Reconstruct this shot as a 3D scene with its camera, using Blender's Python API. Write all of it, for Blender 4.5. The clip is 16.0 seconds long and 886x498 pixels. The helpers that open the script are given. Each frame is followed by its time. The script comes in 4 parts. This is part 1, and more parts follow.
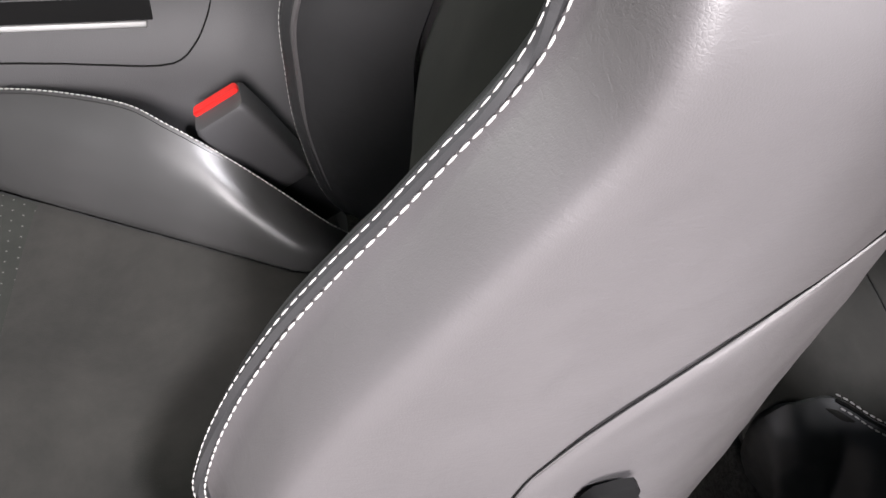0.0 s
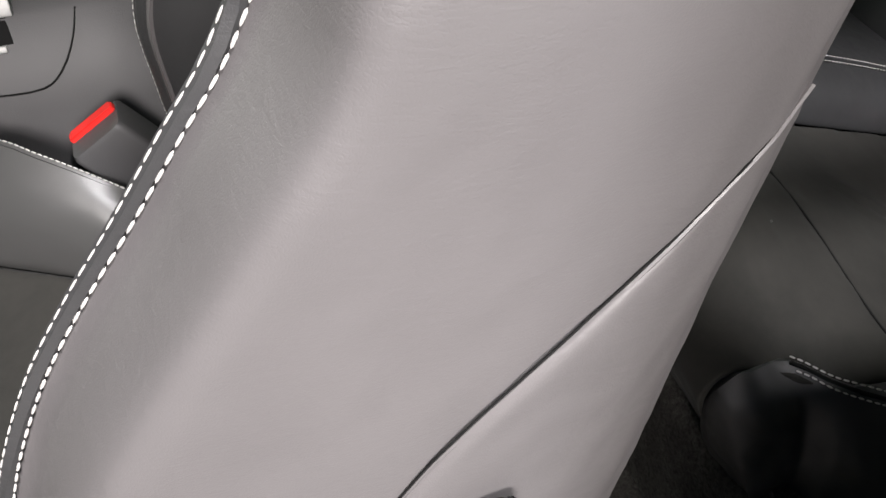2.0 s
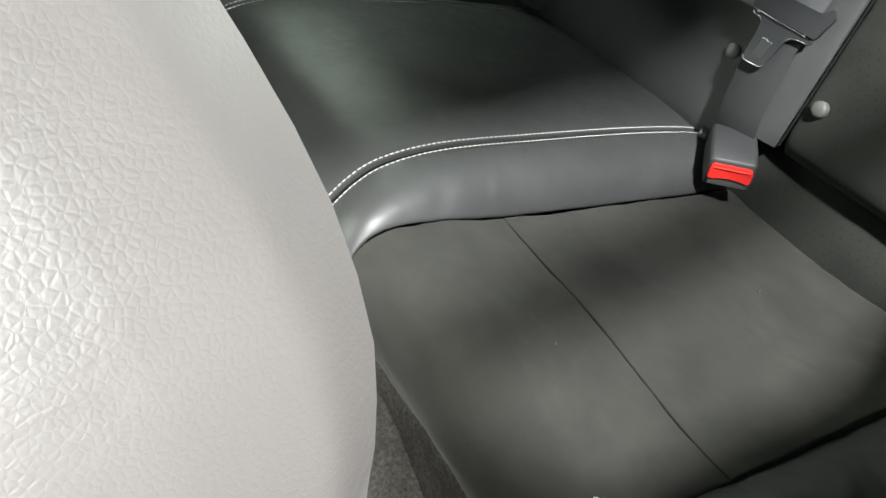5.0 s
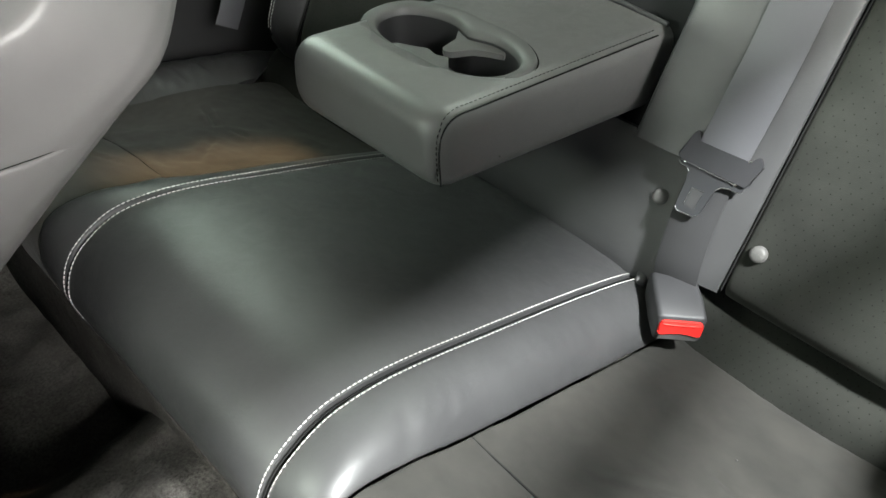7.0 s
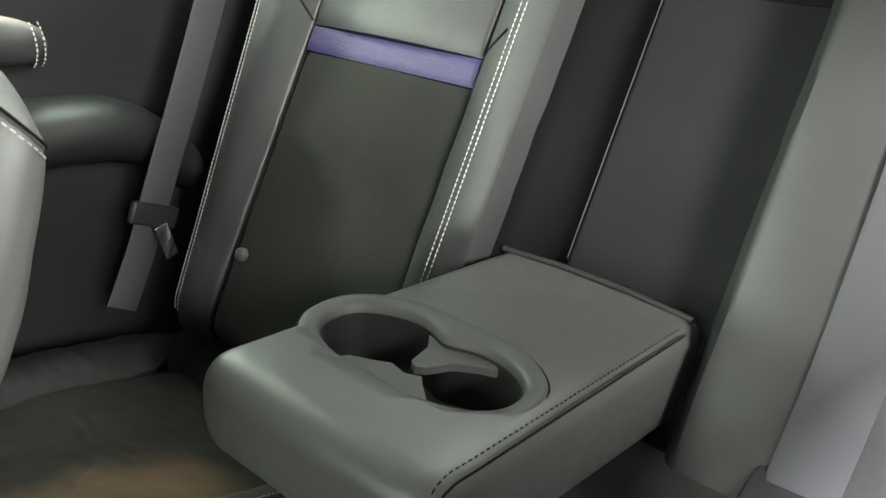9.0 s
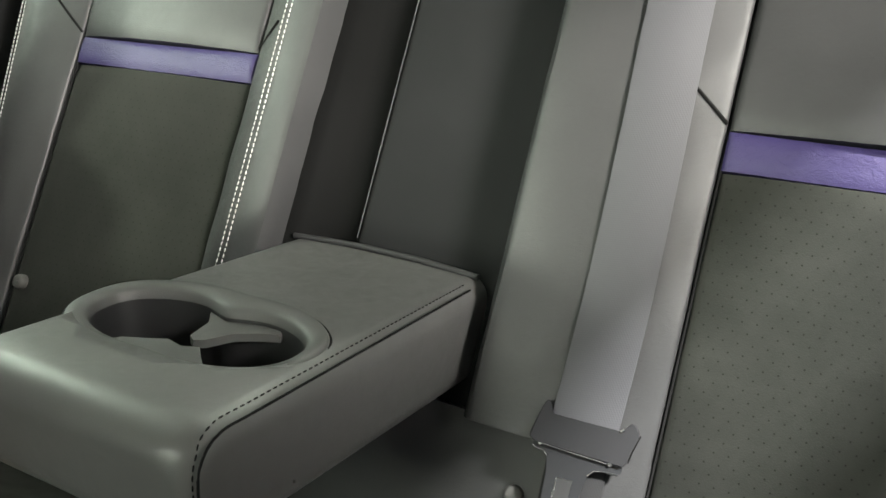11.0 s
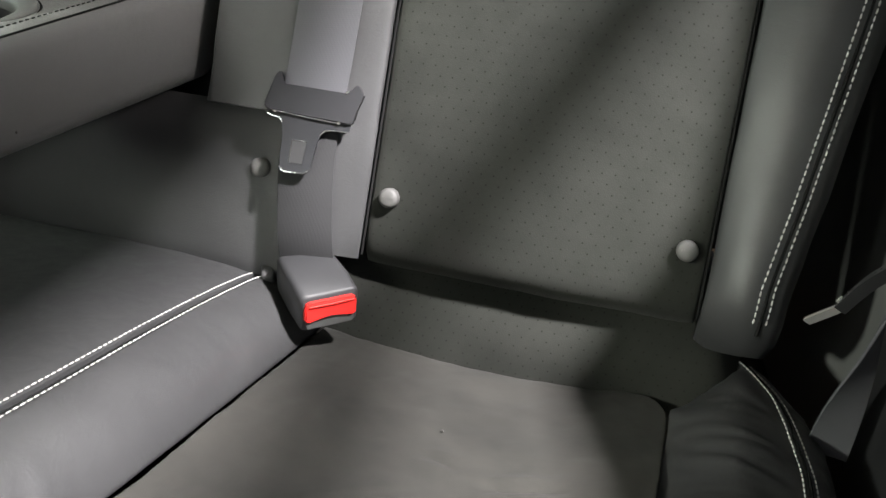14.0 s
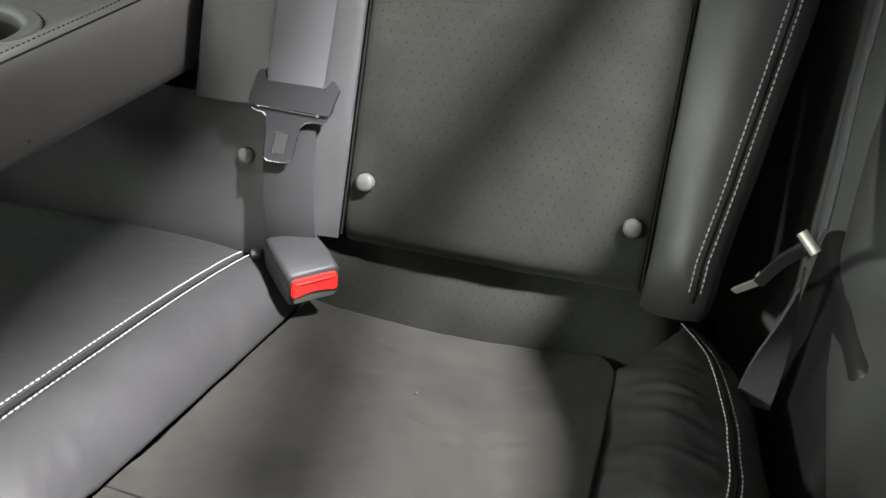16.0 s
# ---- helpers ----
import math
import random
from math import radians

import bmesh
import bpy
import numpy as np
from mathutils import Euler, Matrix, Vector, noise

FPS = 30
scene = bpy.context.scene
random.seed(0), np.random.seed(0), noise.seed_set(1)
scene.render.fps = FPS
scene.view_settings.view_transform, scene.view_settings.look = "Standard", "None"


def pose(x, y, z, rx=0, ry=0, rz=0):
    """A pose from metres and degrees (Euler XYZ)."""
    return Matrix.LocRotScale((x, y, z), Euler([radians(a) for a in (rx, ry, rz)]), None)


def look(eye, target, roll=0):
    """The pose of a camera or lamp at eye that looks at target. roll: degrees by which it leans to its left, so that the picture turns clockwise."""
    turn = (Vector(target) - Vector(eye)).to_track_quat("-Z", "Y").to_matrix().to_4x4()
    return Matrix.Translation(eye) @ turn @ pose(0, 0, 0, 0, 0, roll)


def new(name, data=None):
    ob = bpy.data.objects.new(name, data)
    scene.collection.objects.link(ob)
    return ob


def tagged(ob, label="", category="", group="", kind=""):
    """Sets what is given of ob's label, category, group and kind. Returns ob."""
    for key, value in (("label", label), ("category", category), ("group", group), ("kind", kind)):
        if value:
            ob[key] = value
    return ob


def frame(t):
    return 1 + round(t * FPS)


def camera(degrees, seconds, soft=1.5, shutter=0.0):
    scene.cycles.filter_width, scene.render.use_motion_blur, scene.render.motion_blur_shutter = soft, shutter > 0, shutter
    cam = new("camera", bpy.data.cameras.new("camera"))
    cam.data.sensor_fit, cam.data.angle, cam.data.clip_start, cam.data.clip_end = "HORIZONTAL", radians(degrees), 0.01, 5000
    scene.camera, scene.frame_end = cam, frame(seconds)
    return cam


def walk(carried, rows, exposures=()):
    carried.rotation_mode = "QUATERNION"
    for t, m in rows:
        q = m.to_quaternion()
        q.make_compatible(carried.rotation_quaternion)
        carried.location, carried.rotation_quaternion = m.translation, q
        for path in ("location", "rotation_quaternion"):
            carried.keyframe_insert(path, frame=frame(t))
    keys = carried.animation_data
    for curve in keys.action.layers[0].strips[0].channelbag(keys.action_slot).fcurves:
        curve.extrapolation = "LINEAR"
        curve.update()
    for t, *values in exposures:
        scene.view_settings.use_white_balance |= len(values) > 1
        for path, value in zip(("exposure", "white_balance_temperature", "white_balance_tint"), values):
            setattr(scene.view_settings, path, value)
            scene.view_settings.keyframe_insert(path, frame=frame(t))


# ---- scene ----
cam = camera(56.7, 16.0)
PATH = [
    (0, (-0.833, -0.336, 0.809), (-0.41, 0.991, -0.627), 7.1),
    (0.5, (-0.815, -0.334, 0.807), (-0.346, 1.002, -0.605), 5.9),
    (1, (-0.802, -0.33, 0.802), (-0.307, 1.005, -0.603), 4.8),
    (1.5, (-0.7906, -0.327, 0.7803), (-0.3173, 0.9687, -0.6621), 2.56),
    (2, (-0.7752, -0.3203, 0.7762), (-0.3095, 1.0021, -0.6572), 1.33),
    (2.5, (-0.7371, -0.313, 0.7788), (-0.2794, 1.0215, -0.6466), 0.81),
    (3, (-0.707, -0.298, 0.778), (-0.232, 1.038, -0.633), 1.0),
    (3.5, (-0.686, -0.291, 0.775), (-0.144, 1.027, -0.628), 0.8),
    (3.7, (-0.684, -0.285, 0.772), (-0.096, 1.018, -0.626), 1.2),
    (5.8, (-0.653, -0.204, 0.841), (0.257, 0.946, -0.52), 1.3),
    (6, (-0.657, -0.185, 0.852), (0.3, 0.934, -0.501), 2.1),
    (6.5, (-0.653, -0.144, 0.878), (0.357, 0.931, -0.472), 1.2),
    (7, (-0.628, -0.1, 0.86), (0.431, 0.995, -0.437), 0.8),
    (7.5, (-0.588, -0.038, 0.842), (0.565, 1.13, -0.3), 0.8),
    (8, (-0.547, 0.061, 0.809), (0.726, 1.307, -0.101), 1.3),
    (8.2, (-0.526, 0.095, 0.806), (0.766, 1.336, -0.084), 1.6),
    (10.3, (-0.491, 0.072, 0.765), (1.141, 1.039, 0.133), 2.4),
    (10.5, (-0.497, 0.07, 0.753), (1.154, 1.008, 0.125), 1.9),
    (11, (-0.494, 0.037, 0.746), (1.172, 0.915, 0.074), 1.8),
    (11.5, (-0.497, -0.008, 0.72), (1.181, 0.807, 0.001), 1.8),
    (12, (-0.508, -0.038, 0.686), (1.183, 0.693, -0.091), 1.9),
    (12.5, (-0.528, -0.049, 0.66), (1.149, 0.563, -0.241), 2.3),
    (13, (-0.544, -0.053, 0.644), (1.102, 0.454, -0.372), 2.6),
    (13.5, (-0.545, -0.066, 0.661), (1.087, 0.398, -0.398), 2.4),
    (14, (-0.55, -0.072, 0.68), (1.08, 0.352, -0.4), 2.7),
    (14.5, (-0.552, -0.073, 0.693), (1.054, 0.323, -0.431), 2.4),
    (15, (-0.588, -0.081, 0.682), (1.02, 0.286, -0.451), 2.5),
    (15.5, (-0.598, -0.083, 0.684), (0.992, 0.261, -0.481), 2.8),
    (16, (-0.589, -0.089, 0.743), (0.98, 0.266, -0.445), 2.7),
]
EXPOSURE = [(0, -0.95, 6450, 12), (1.5, -1.05, 6650, 11), (2.5, -1.1, 6600, 7), (3.7, -0.65, 6550, 4), (4.9, 0.1, 6550, 0), (5.8, 0.95, 6550, -2), (8.2, 0.75, 6500, 4), (10.3, 0.65, 6850, 1), (12.5, 0.85, 6800, 9), (16, 0.9, 6650, 9)]
walk(cam, [(t, look(eye, target, roll)) for t, eye, target, roll in PATH], EXPOSURE)

# ---- light ----
def area(name, eye, target, w, h, power, color):
    d = bpy.data.lights.new(name, "AREA")
    d.shape, d.size, d.size_y, d.energy, d.color = "RECTANGLE", w, h, power, color
    ob = new(name, d)
    ob.matrix_world = look(eye, target)
    return ob


world = bpy.data.worlds.new("world")
scene.world = world
world.use_nodes = True
wn = world.node_tree
sky = wn.nodes.new("ShaderNodeTexSky")
sky.sky_type, sky.sun_disc = "NISHITA", False
sky.sun_elevation, sky.sun_rotation = radians(50), radians(76)
wn.links.new(sky.outputs[0], wn.nodes["Background"].inputs[0])
wn.nodes["Background"].inputs[1].default_value = 0.05
sun = new("sun", bpy.data.lights.new("sun", "SUN"))
sun.data.energy, sun.data.angle, sun.data.color = 5.0, radians(6.0), (1.0, 0.66, 0.38)
sun.matrix_world = look((0.03, 1.25, 1.14), (-0.32, 0.65, 0.34))
area("front_door_light", (-1.05, -1.9, 1.5), (-0.85, 0.0, 0.52), 0.6, 0.6, 185.0, (1.0, 0.95, 0.95))
area("garage_lamp", (-0.40, -1.17, 2.25), (-0.28, 0.15, 0.30), 0.14, 0.12, 205.0, (0.98, 0.96, 1.0))
area("far_garage_lamp", (-3.0, 2.6, 2.0), (0.0, 0.1, 0.45), 0.2, 0.2, 85.0, (0.94, 1.0, 0.90))
area("windscreen_light", (-1.62, 0.55, 1.10), (-0.2, 0.36, 0.50), 0.7, 0.35, 8.0, (0.94, 1.0, 0.9))
area("rear_window_light", (0.60, 0.36, 1.04), (-0.30, 0.36, 0.42), 1.0, 0.26, 13.0, (0.93, 1.0, 0.93))
area("side_window_light", (-0.03, 1.03, 0.86), (-0.25, 0.30, 0.45), 0.26, 0.24, 1.6, (0.86, 1.0, 0.88))

# ---- materials ----
def mat_base(name):
    m = bpy.data.materials.new(name)
    m.use_nodes = True
    return m, m.node_tree, m.node_tree.nodes["Principled BSDF"]


def node(nt, kind, **inputs):
    n = nt.nodes.new(kind)
    for k, v in inputs.items():
        n.inputs[k.replace("_", " ")].default_value = v
    return n


def coords(nt):
    return nt.nodes.new("ShaderNodeTexCoord").outputs["Object"]


def mixed(nt, fac, a, b):
    r = nt.nodes.new("ShaderNodeMix")
    r.data_type = "RGBA"
    nt.links.new(fac, r.inputs[0])
    r.inputs[6].default_value, r.inputs[7].default_value = (*a, 1), (*b, 1)
    return r.outputs[2]


def ramp(nt, src, lo, hi):
    r = nt.nodes.new("ShaderNodeMapRange")
    r.inputs["From Min"].default_value, r.inputs["From Max"].default_value = lo, hi
    nt.links.new(src, r.inputs["Value"])
    return r.outputs[0]


def bump(nt, bsdf, height, strength, dist, after=None):
    b = node(nt, "ShaderNodeBump", Strength=strength, Distance=dist)
    nt.links.new(height, b.inputs["Height"])
    if after is not None:
        nt.links.new(after, b.inputs["Normal"])
    nt.links.new(b.outputs[0], bsdf.inputs["Normal"])
    return b.outputs[0]


def leather(name, a, b, rough, grain=1200.0, wrinkle=0.2, pores=0.2):
    """Grained leather: fine cells, shallow creases that run together, and a gloss that wears in patches."""
    m, nt, p = mat_base(name)
    c = coords(nt)
    big = node(nt, "ShaderNodeTexNoise", Scale=7.0, Detail=4.0)
    warp = node(nt, "ShaderNodeTexNoise", Scale=60.0, Detail=5.0, Roughness=0.65, Distortion=1.2)
    fold = node(nt, "ShaderNodeTexNoise", Scale=95.0, Detail=3.0, Roughness=0.6, Distortion=2.5)
    squash = nt.nodes.new("ShaderNodeMapping")
    squash.inputs["Rotation"].default_value = (0.3, 0.35, 0.2)
    squash.inputs["Scale"].default_value = (0.55, 1.0, 1.9)
    cell = nt.nodes.new("ShaderNodeTexVoronoi")
    cell.feature, cell.inputs["Scale"].default_value = "DISTANCE_TO_EDGE", grain
    nt.links.new(c, squash.inputs["Vector"])
    nt.links.new(squash.outputs[0], fold.inputs["Vector"])
    for n in (big, cell, warp):
        nt.links.new(c, n.inputs["Vector"])
    nt.links.new(mixed(nt, ramp(nt, big.outputs[0], 0.3, 0.7), a, b), p.inputs["Base Color"])
    rr = nt.nodes.new("ShaderNodeMapRange")
    rr.inputs["From Min"].default_value, rr.inputs["From Max"].default_value = 0.3, 0.7
    rr.inputs["To Min"].default_value, rr.inputs["To Max"].default_value = rough - 0.05, rough + 0.07
    nt.links.new(warp.outputs[0], rr.inputs["Value"])
    nt.links.new(rr.outputs[0], p.inputs["Roughness"])
    first = bump(nt, p, warp.outputs[0], wrinkle, 0.0012)
    crease = bump(nt, p, ramp(nt, fold.outputs[0], 0.40, 0.60), wrinkle, 0.00022, first)
    bump(nt, p, ramp(nt, cell.outputs["Distance"], 0.0, 0.25), pores, 0.00012, crease)
    p.inputs["Specular IOR Level"].default_value = 0.5
    return m


def suede(name, a, b, dots=0.0, rise=(0.454, 0.891), hole_color=(0.006, 0.006, 0.005)):
    """Suede-like cloth; dots: the spacing of its fine perforation, 0 for none; rise: the way, in x and z, that its rows climb."""
    m, nt, p = mat_base(name)
    c = coords(nt)
    big = node(nt, "ShaderNodeTexNoise", Scale=9.0, Detail=8.0, Roughness=0.70, Distortion=0.2)
    fine = node(nt, "ShaderNodeTexNoise", Scale=900.0, Detail=2.0)
    for n in (big, fine):
        nt.links.new(c, n.inputs["Vector"])
    col = mixed(nt, ramp(nt, big.outputs[0], 0.28, 0.72), a, b)
    if dots:
        sep = nt.nodes.new("ShaderNodeSeparateXYZ")
        nt.links.new(c, sep.inputs[0])

        def calc(op, x, y, z=None):
            q = nt.nodes.new("ShaderNodeMath")
            q.operation = op
            for k, v in enumerate((x, y, z)):
                if v is None:
                    continue
                if isinstance(v, float):
                    q.inputs[k].default_value = v
                else:
                    nt.links.new(v, q.inputs[k])
            return q.outputs[0]

        along = calc("ADD", calc("MULTIPLY", sep.outputs[2], rise[1]), calc("MULTIPLY", sep.outputs[0], rise[0]))
        row = calc("FLOOR", calc("DIVIDE", along, dots), 0.0)
        fy = calc("SUBTRACT", calc("FRACT", calc("DIVIDE", along, dots), 0.0), 0.5)
        fx = calc("SUBTRACT", calc("FRACT", calc("ADD", calc("DIVIDE", sep.outputs[1], dots * 1.3), calc("MULTIPLY", row, 0.5)), 0.0), 0.5)
        d = calc("SQRT", calc("ADD", calc("MULTIPLY", fx, calc("MULTIPLY", fx, 1.69)), calc("MULTIPLY", fy, fy)), 0.0)
        hole = ramp(nt, d, 0.12, 0.04)
        r = nt.nodes.new("ShaderNodeMix")
        r.data_type = "RGBA"
        nt.links.new(hole, r.inputs[0])
        nt.links.new(col, r.inputs[6])
        r.inputs[7].default_value = (*hole_color, 1)
        col = r.outputs[2]
    nt.links.new(col, p.inputs["Base Color"])
    p.inputs["Roughness"].default_value = 0.95
    p.inputs["Sheen Weight"].default_value = 0.05
    p.inputs["Sheen Roughness"].default_value = 0.5
    p.inputs["Specular IOR Level"].default_value = 0.15
    bump(nt, p, fine.outputs[0], 0.3, 0.0004)
    return m


def plain(name, a, rough, metal=0.0, scale=300.0, amount=0.15, vary=0.15, spec=0.5):
    m, nt, p = mat_base(name)
    c = coords(nt)
    n1 = node(nt, "ShaderNodeTexNoise", Scale=scale, Detail=3.0)
    n2 = node(nt, "ShaderNodeTexNoise", Scale=14.0, Detail=4.0)
    nt.links.new(c, n1.inputs["Vector"])
    nt.links.new(c, n2.inputs["Vector"])
    lo, hi = [v * (1 - vary) for v in a], [min(1, v * (1 + vary)) for v in a]
    nt.links.new(mixed(nt, n2.outputs[0], lo, hi), p.inputs["Base Color"])
    p.inputs["Roughness"].default_value, p.inputs["Metallic"].default_value = rough, metal
    p.inputs["Specular IOR Level"].default_value = spec
    bump(nt, p, n1.outputs[0], amount, 0.0005)
    return m


def carpet(name, a, b):
    m, nt, p = mat_base(name)
    c = coords(nt)
    fine = node(nt, "ShaderNodeTexNoise", Scale=260.0, Detail=4.0, Roughness=0.8)
    big = node(nt, "ShaderNodeTexNoise", Scale=16.0, Detail=4.0)
    for n in (fine, big):
        nt.links.new(c, n.inputs["Vector"])
    both = nt.nodes.new("ShaderNodeMath")
    both.operation = "MULTIPLY"
    nt.links.new(ramp(nt, fine.outputs[0], 0.3, 0.7), both.inputs[0])
    nt.links.new(ramp(nt, big.outputs[0], 0.1, 0.7), both.inputs[1])
    nt.links.new(mixed(nt, both.outputs[0], a, b), p.inputs["Base Color"])
    p.inputs["Roughness"].default_value, p.inputs["Specular IOR Level"].default_value = 0.98, 0.05
    bump(nt, p, fine.outputs[0], 0.9, 0.002)
    return m


def webbing(name, a):
    m, nt, p = mat_base(name)
    c = coords(nt)
    w = node(nt, "ShaderNodeTexWave", Scale=220.0, Distortion=0.6)
    w.bands_direction = "Z"
    w2 = node(nt, "ShaderNodeTexWave", Scale=300.0, Distortion=0.3)
    w2.bands_direction = "Y"
    for n in (w, w2):
        nt.links.new(c, n.inputs["Vector"])
    nt.links.new(mixed(nt, w.outputs[1], [v * 0.93 for v in a], a), p.inputs["Base Color"])
    p.inputs["Roughness"].default_value = 0.6
    p.inputs["Specular IOR Level"].default_value = 0.2
    first = bump(nt, p, w2.outputs[1], 0.2, 0.0003)
    bump(nt, p, w.outputs[1], 0.06, 0.0003, first)
    return m


M_LEATHER = leather("black_leather", (0.027, 0.027, 0.028), (0.039, 0.039, 0.040), 0.47, 1200.0, 0.14, 0.2)
M_WORN = leather("worn_black_leather", (0.050, 0.050, 0.049), (0.066, 0.065, 0.064), 0.34, 1200.0, 0.05, 0.10)
M_ARM = leather("grey_black_leather", (0.092, 0.092, 0.091), (0.112, 0.112, 0.110), 0.37, 1200.0, 0.10, 0.2)
M_SIDE = leather("grey_leather", (0.096, 0.091, 0.092), (0.124, 0.117, 0.118), 0.45, 1000.0, 0.12, 0.18)
M_SUEDE = suede("dark_suede", (0.017, 0.017, 0.0155), (0.036, 0.0345, 0.031))
M_PERF = suede("perforated_suede", (0.014, 0.015, 0.0128), (0.025, 0.026, 0.0225), 0.0078)
M_FLAT = suede("perforated_cushion_suede", (0.017, 0.018, 0.0155), (0.031, 0.032, 0.028), 0.0085, (1.0, 0.0), (0.11, 0.11, 0.10))
M_CARPET = carpet("carpet", (0.022, 0.021, 0.019), (0.125, 0.118, 0.110))
M_PLASTIC = plain("black_plastic", (0.018, 0.018, 0.019), 0.45)
M_TRIM = plain("grey_plastic_trim", (0.055, 0.054, 0.056), 0.55, scale=900.0, amount=0.3)
M_PANEL = plain("dark_fabric_panel", (0.014, 0.0145, 0.015), 0.85, scale=1200.0, amount=0.4, spec=0.15)
M_RED = plain("red_plastic", (0.72, 0.028, 0.024), 0.5, vary=0.05, spec=0.25)
M_PURPLE = leather("purple_satin", (0.027, 0.019, 0.078), (0.037, 0.027, 0.104), 0.5, 900.0, 0.6)
M_CHROME = plain("chrome", (0.62, 0.62, 0.63), 0.22, 1.0, amount=0.03)
M_THREAD = plain("white_thread", (0.46, 0.45, 0.43), 0.7, vary=0.1)
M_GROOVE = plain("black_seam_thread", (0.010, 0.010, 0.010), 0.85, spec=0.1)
M_WEB = webbing("grey_webbing", (0.078, 0.078, 0.085))
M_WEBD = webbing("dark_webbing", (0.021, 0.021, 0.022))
M_SILVER = plain("satin_silver", (0.26, 0.26, 0.255), 0.45, 0.3, amount=0.05)
M_STEEL = plain("worn_steel", (0.60, 0.59, 0.57), 0.40, 0.7, amount=0.1)
M_DARKTRIM = plain("dark_moulded_trim", (0.10, 0.102, 0.10), 0.6, scale=900.0, amount=0.3)
M_WALL = plain("dark_door_lining", (0.020, 0.020, 0.021), 0.6, scale=900.0, amount=0.3, spec=0.2)
# near-black colour that holds the shade inside the armrest well
M_WELL_SHADE = plain("well_shade_black", (0.004, 0.004, 0.004), 0.6, spec=0.06)
M_BUCKLE = plain("black_grained_plastic", (0.028, 0.028, 0.030), 0.55, scale=900.0, amount=0.3)
M_TONGUE = plain("black_coated_metal", (0.020, 0.020, 0.022), 0.5, amount=0.05, spec=0.15)
M_BLADE = plain("black_coated_steel", (0.030, 0.031, 0.034), 0.28, 0.35, amount=0.05)
M_RING = plain("matt_grey_plastic", (0.070, 0.070, 0.069), 0.5, scale=900.0, amount=0.25)
M_CONCRETE = plain("concrete", (0.22, 0.21, 0.20), 0.85, scale=60.0, amount=0.4, vary=0.3)
M_BUTTON = plain("grey_button", (0.085, 0.083, 0.080), 0.6)
M_LINING = plain("headlining", (0.52, 0.52, 0.50), 0.95, scale=900.0, amount=0.4)

# ---- building helpers ----
UNIT = 0.85  # metres in one drawing unit; x runs to the car's rear, y to its right side, z up


def thing(name, label, category, group="", kind=""):
    return tagged(new(name), label, category, group, kind)


def part(name, bm, material, parent=None, label="", smooth=True):
    bmesh.ops.remove_doubles(bm, verts=bm.verts, dist=1e-6)
    bmesh.ops.recalc_face_normals(bm, faces=bm.faces)
    bmesh.ops.scale(bm, vec=(UNIT,) * 3, verts=bm.verts)
    me = bpy.data.meshes.new(name)
    bm.to_mesh(me)
    bm.free()
    me.materials.append(material)
    for f in me.polygons:
        f.use_smooth = smooth
    if smooth:
        me.set_sharp_from_angle(angle=radians(48))
    ob = new(name, me)
    ob.parent = parent
    if label:
        ob["label"] = label
    return ob


def spline(pts, u):
    """A point of the smooth curve through pts, u from 0 to 1 by length."""
    pts = [Vector(p) for p in pts]
    d = [0.0]
    for a, b in zip(pts, pts[1:]):
        d.append(d[-1] + (b - a).length)
    s = max(0.0, min(1.0, u)) * d[-1]
    k = 0
    while k < len(pts) - 2 and s > d[k + 1]:
        k += 1
    f = (s - d[k]) / max(1e-9, d[k + 1] - d[k])
    p1, p2 = pts[k], pts[k + 1]
    p0 = pts[k - 1] if k else p1 * 2 - p2
    p3 = pts[k + 2] if k + 2 < len(pts) else p2 * 2 - p1
    return 0.5 * (2 * p1 + (p2 - p0) * f + (2 * p0 - 5 * p1 + 4 * p2 - p3) * f * f + (3 * p1 - p0 - 3 * p2 + p3) * f**3)


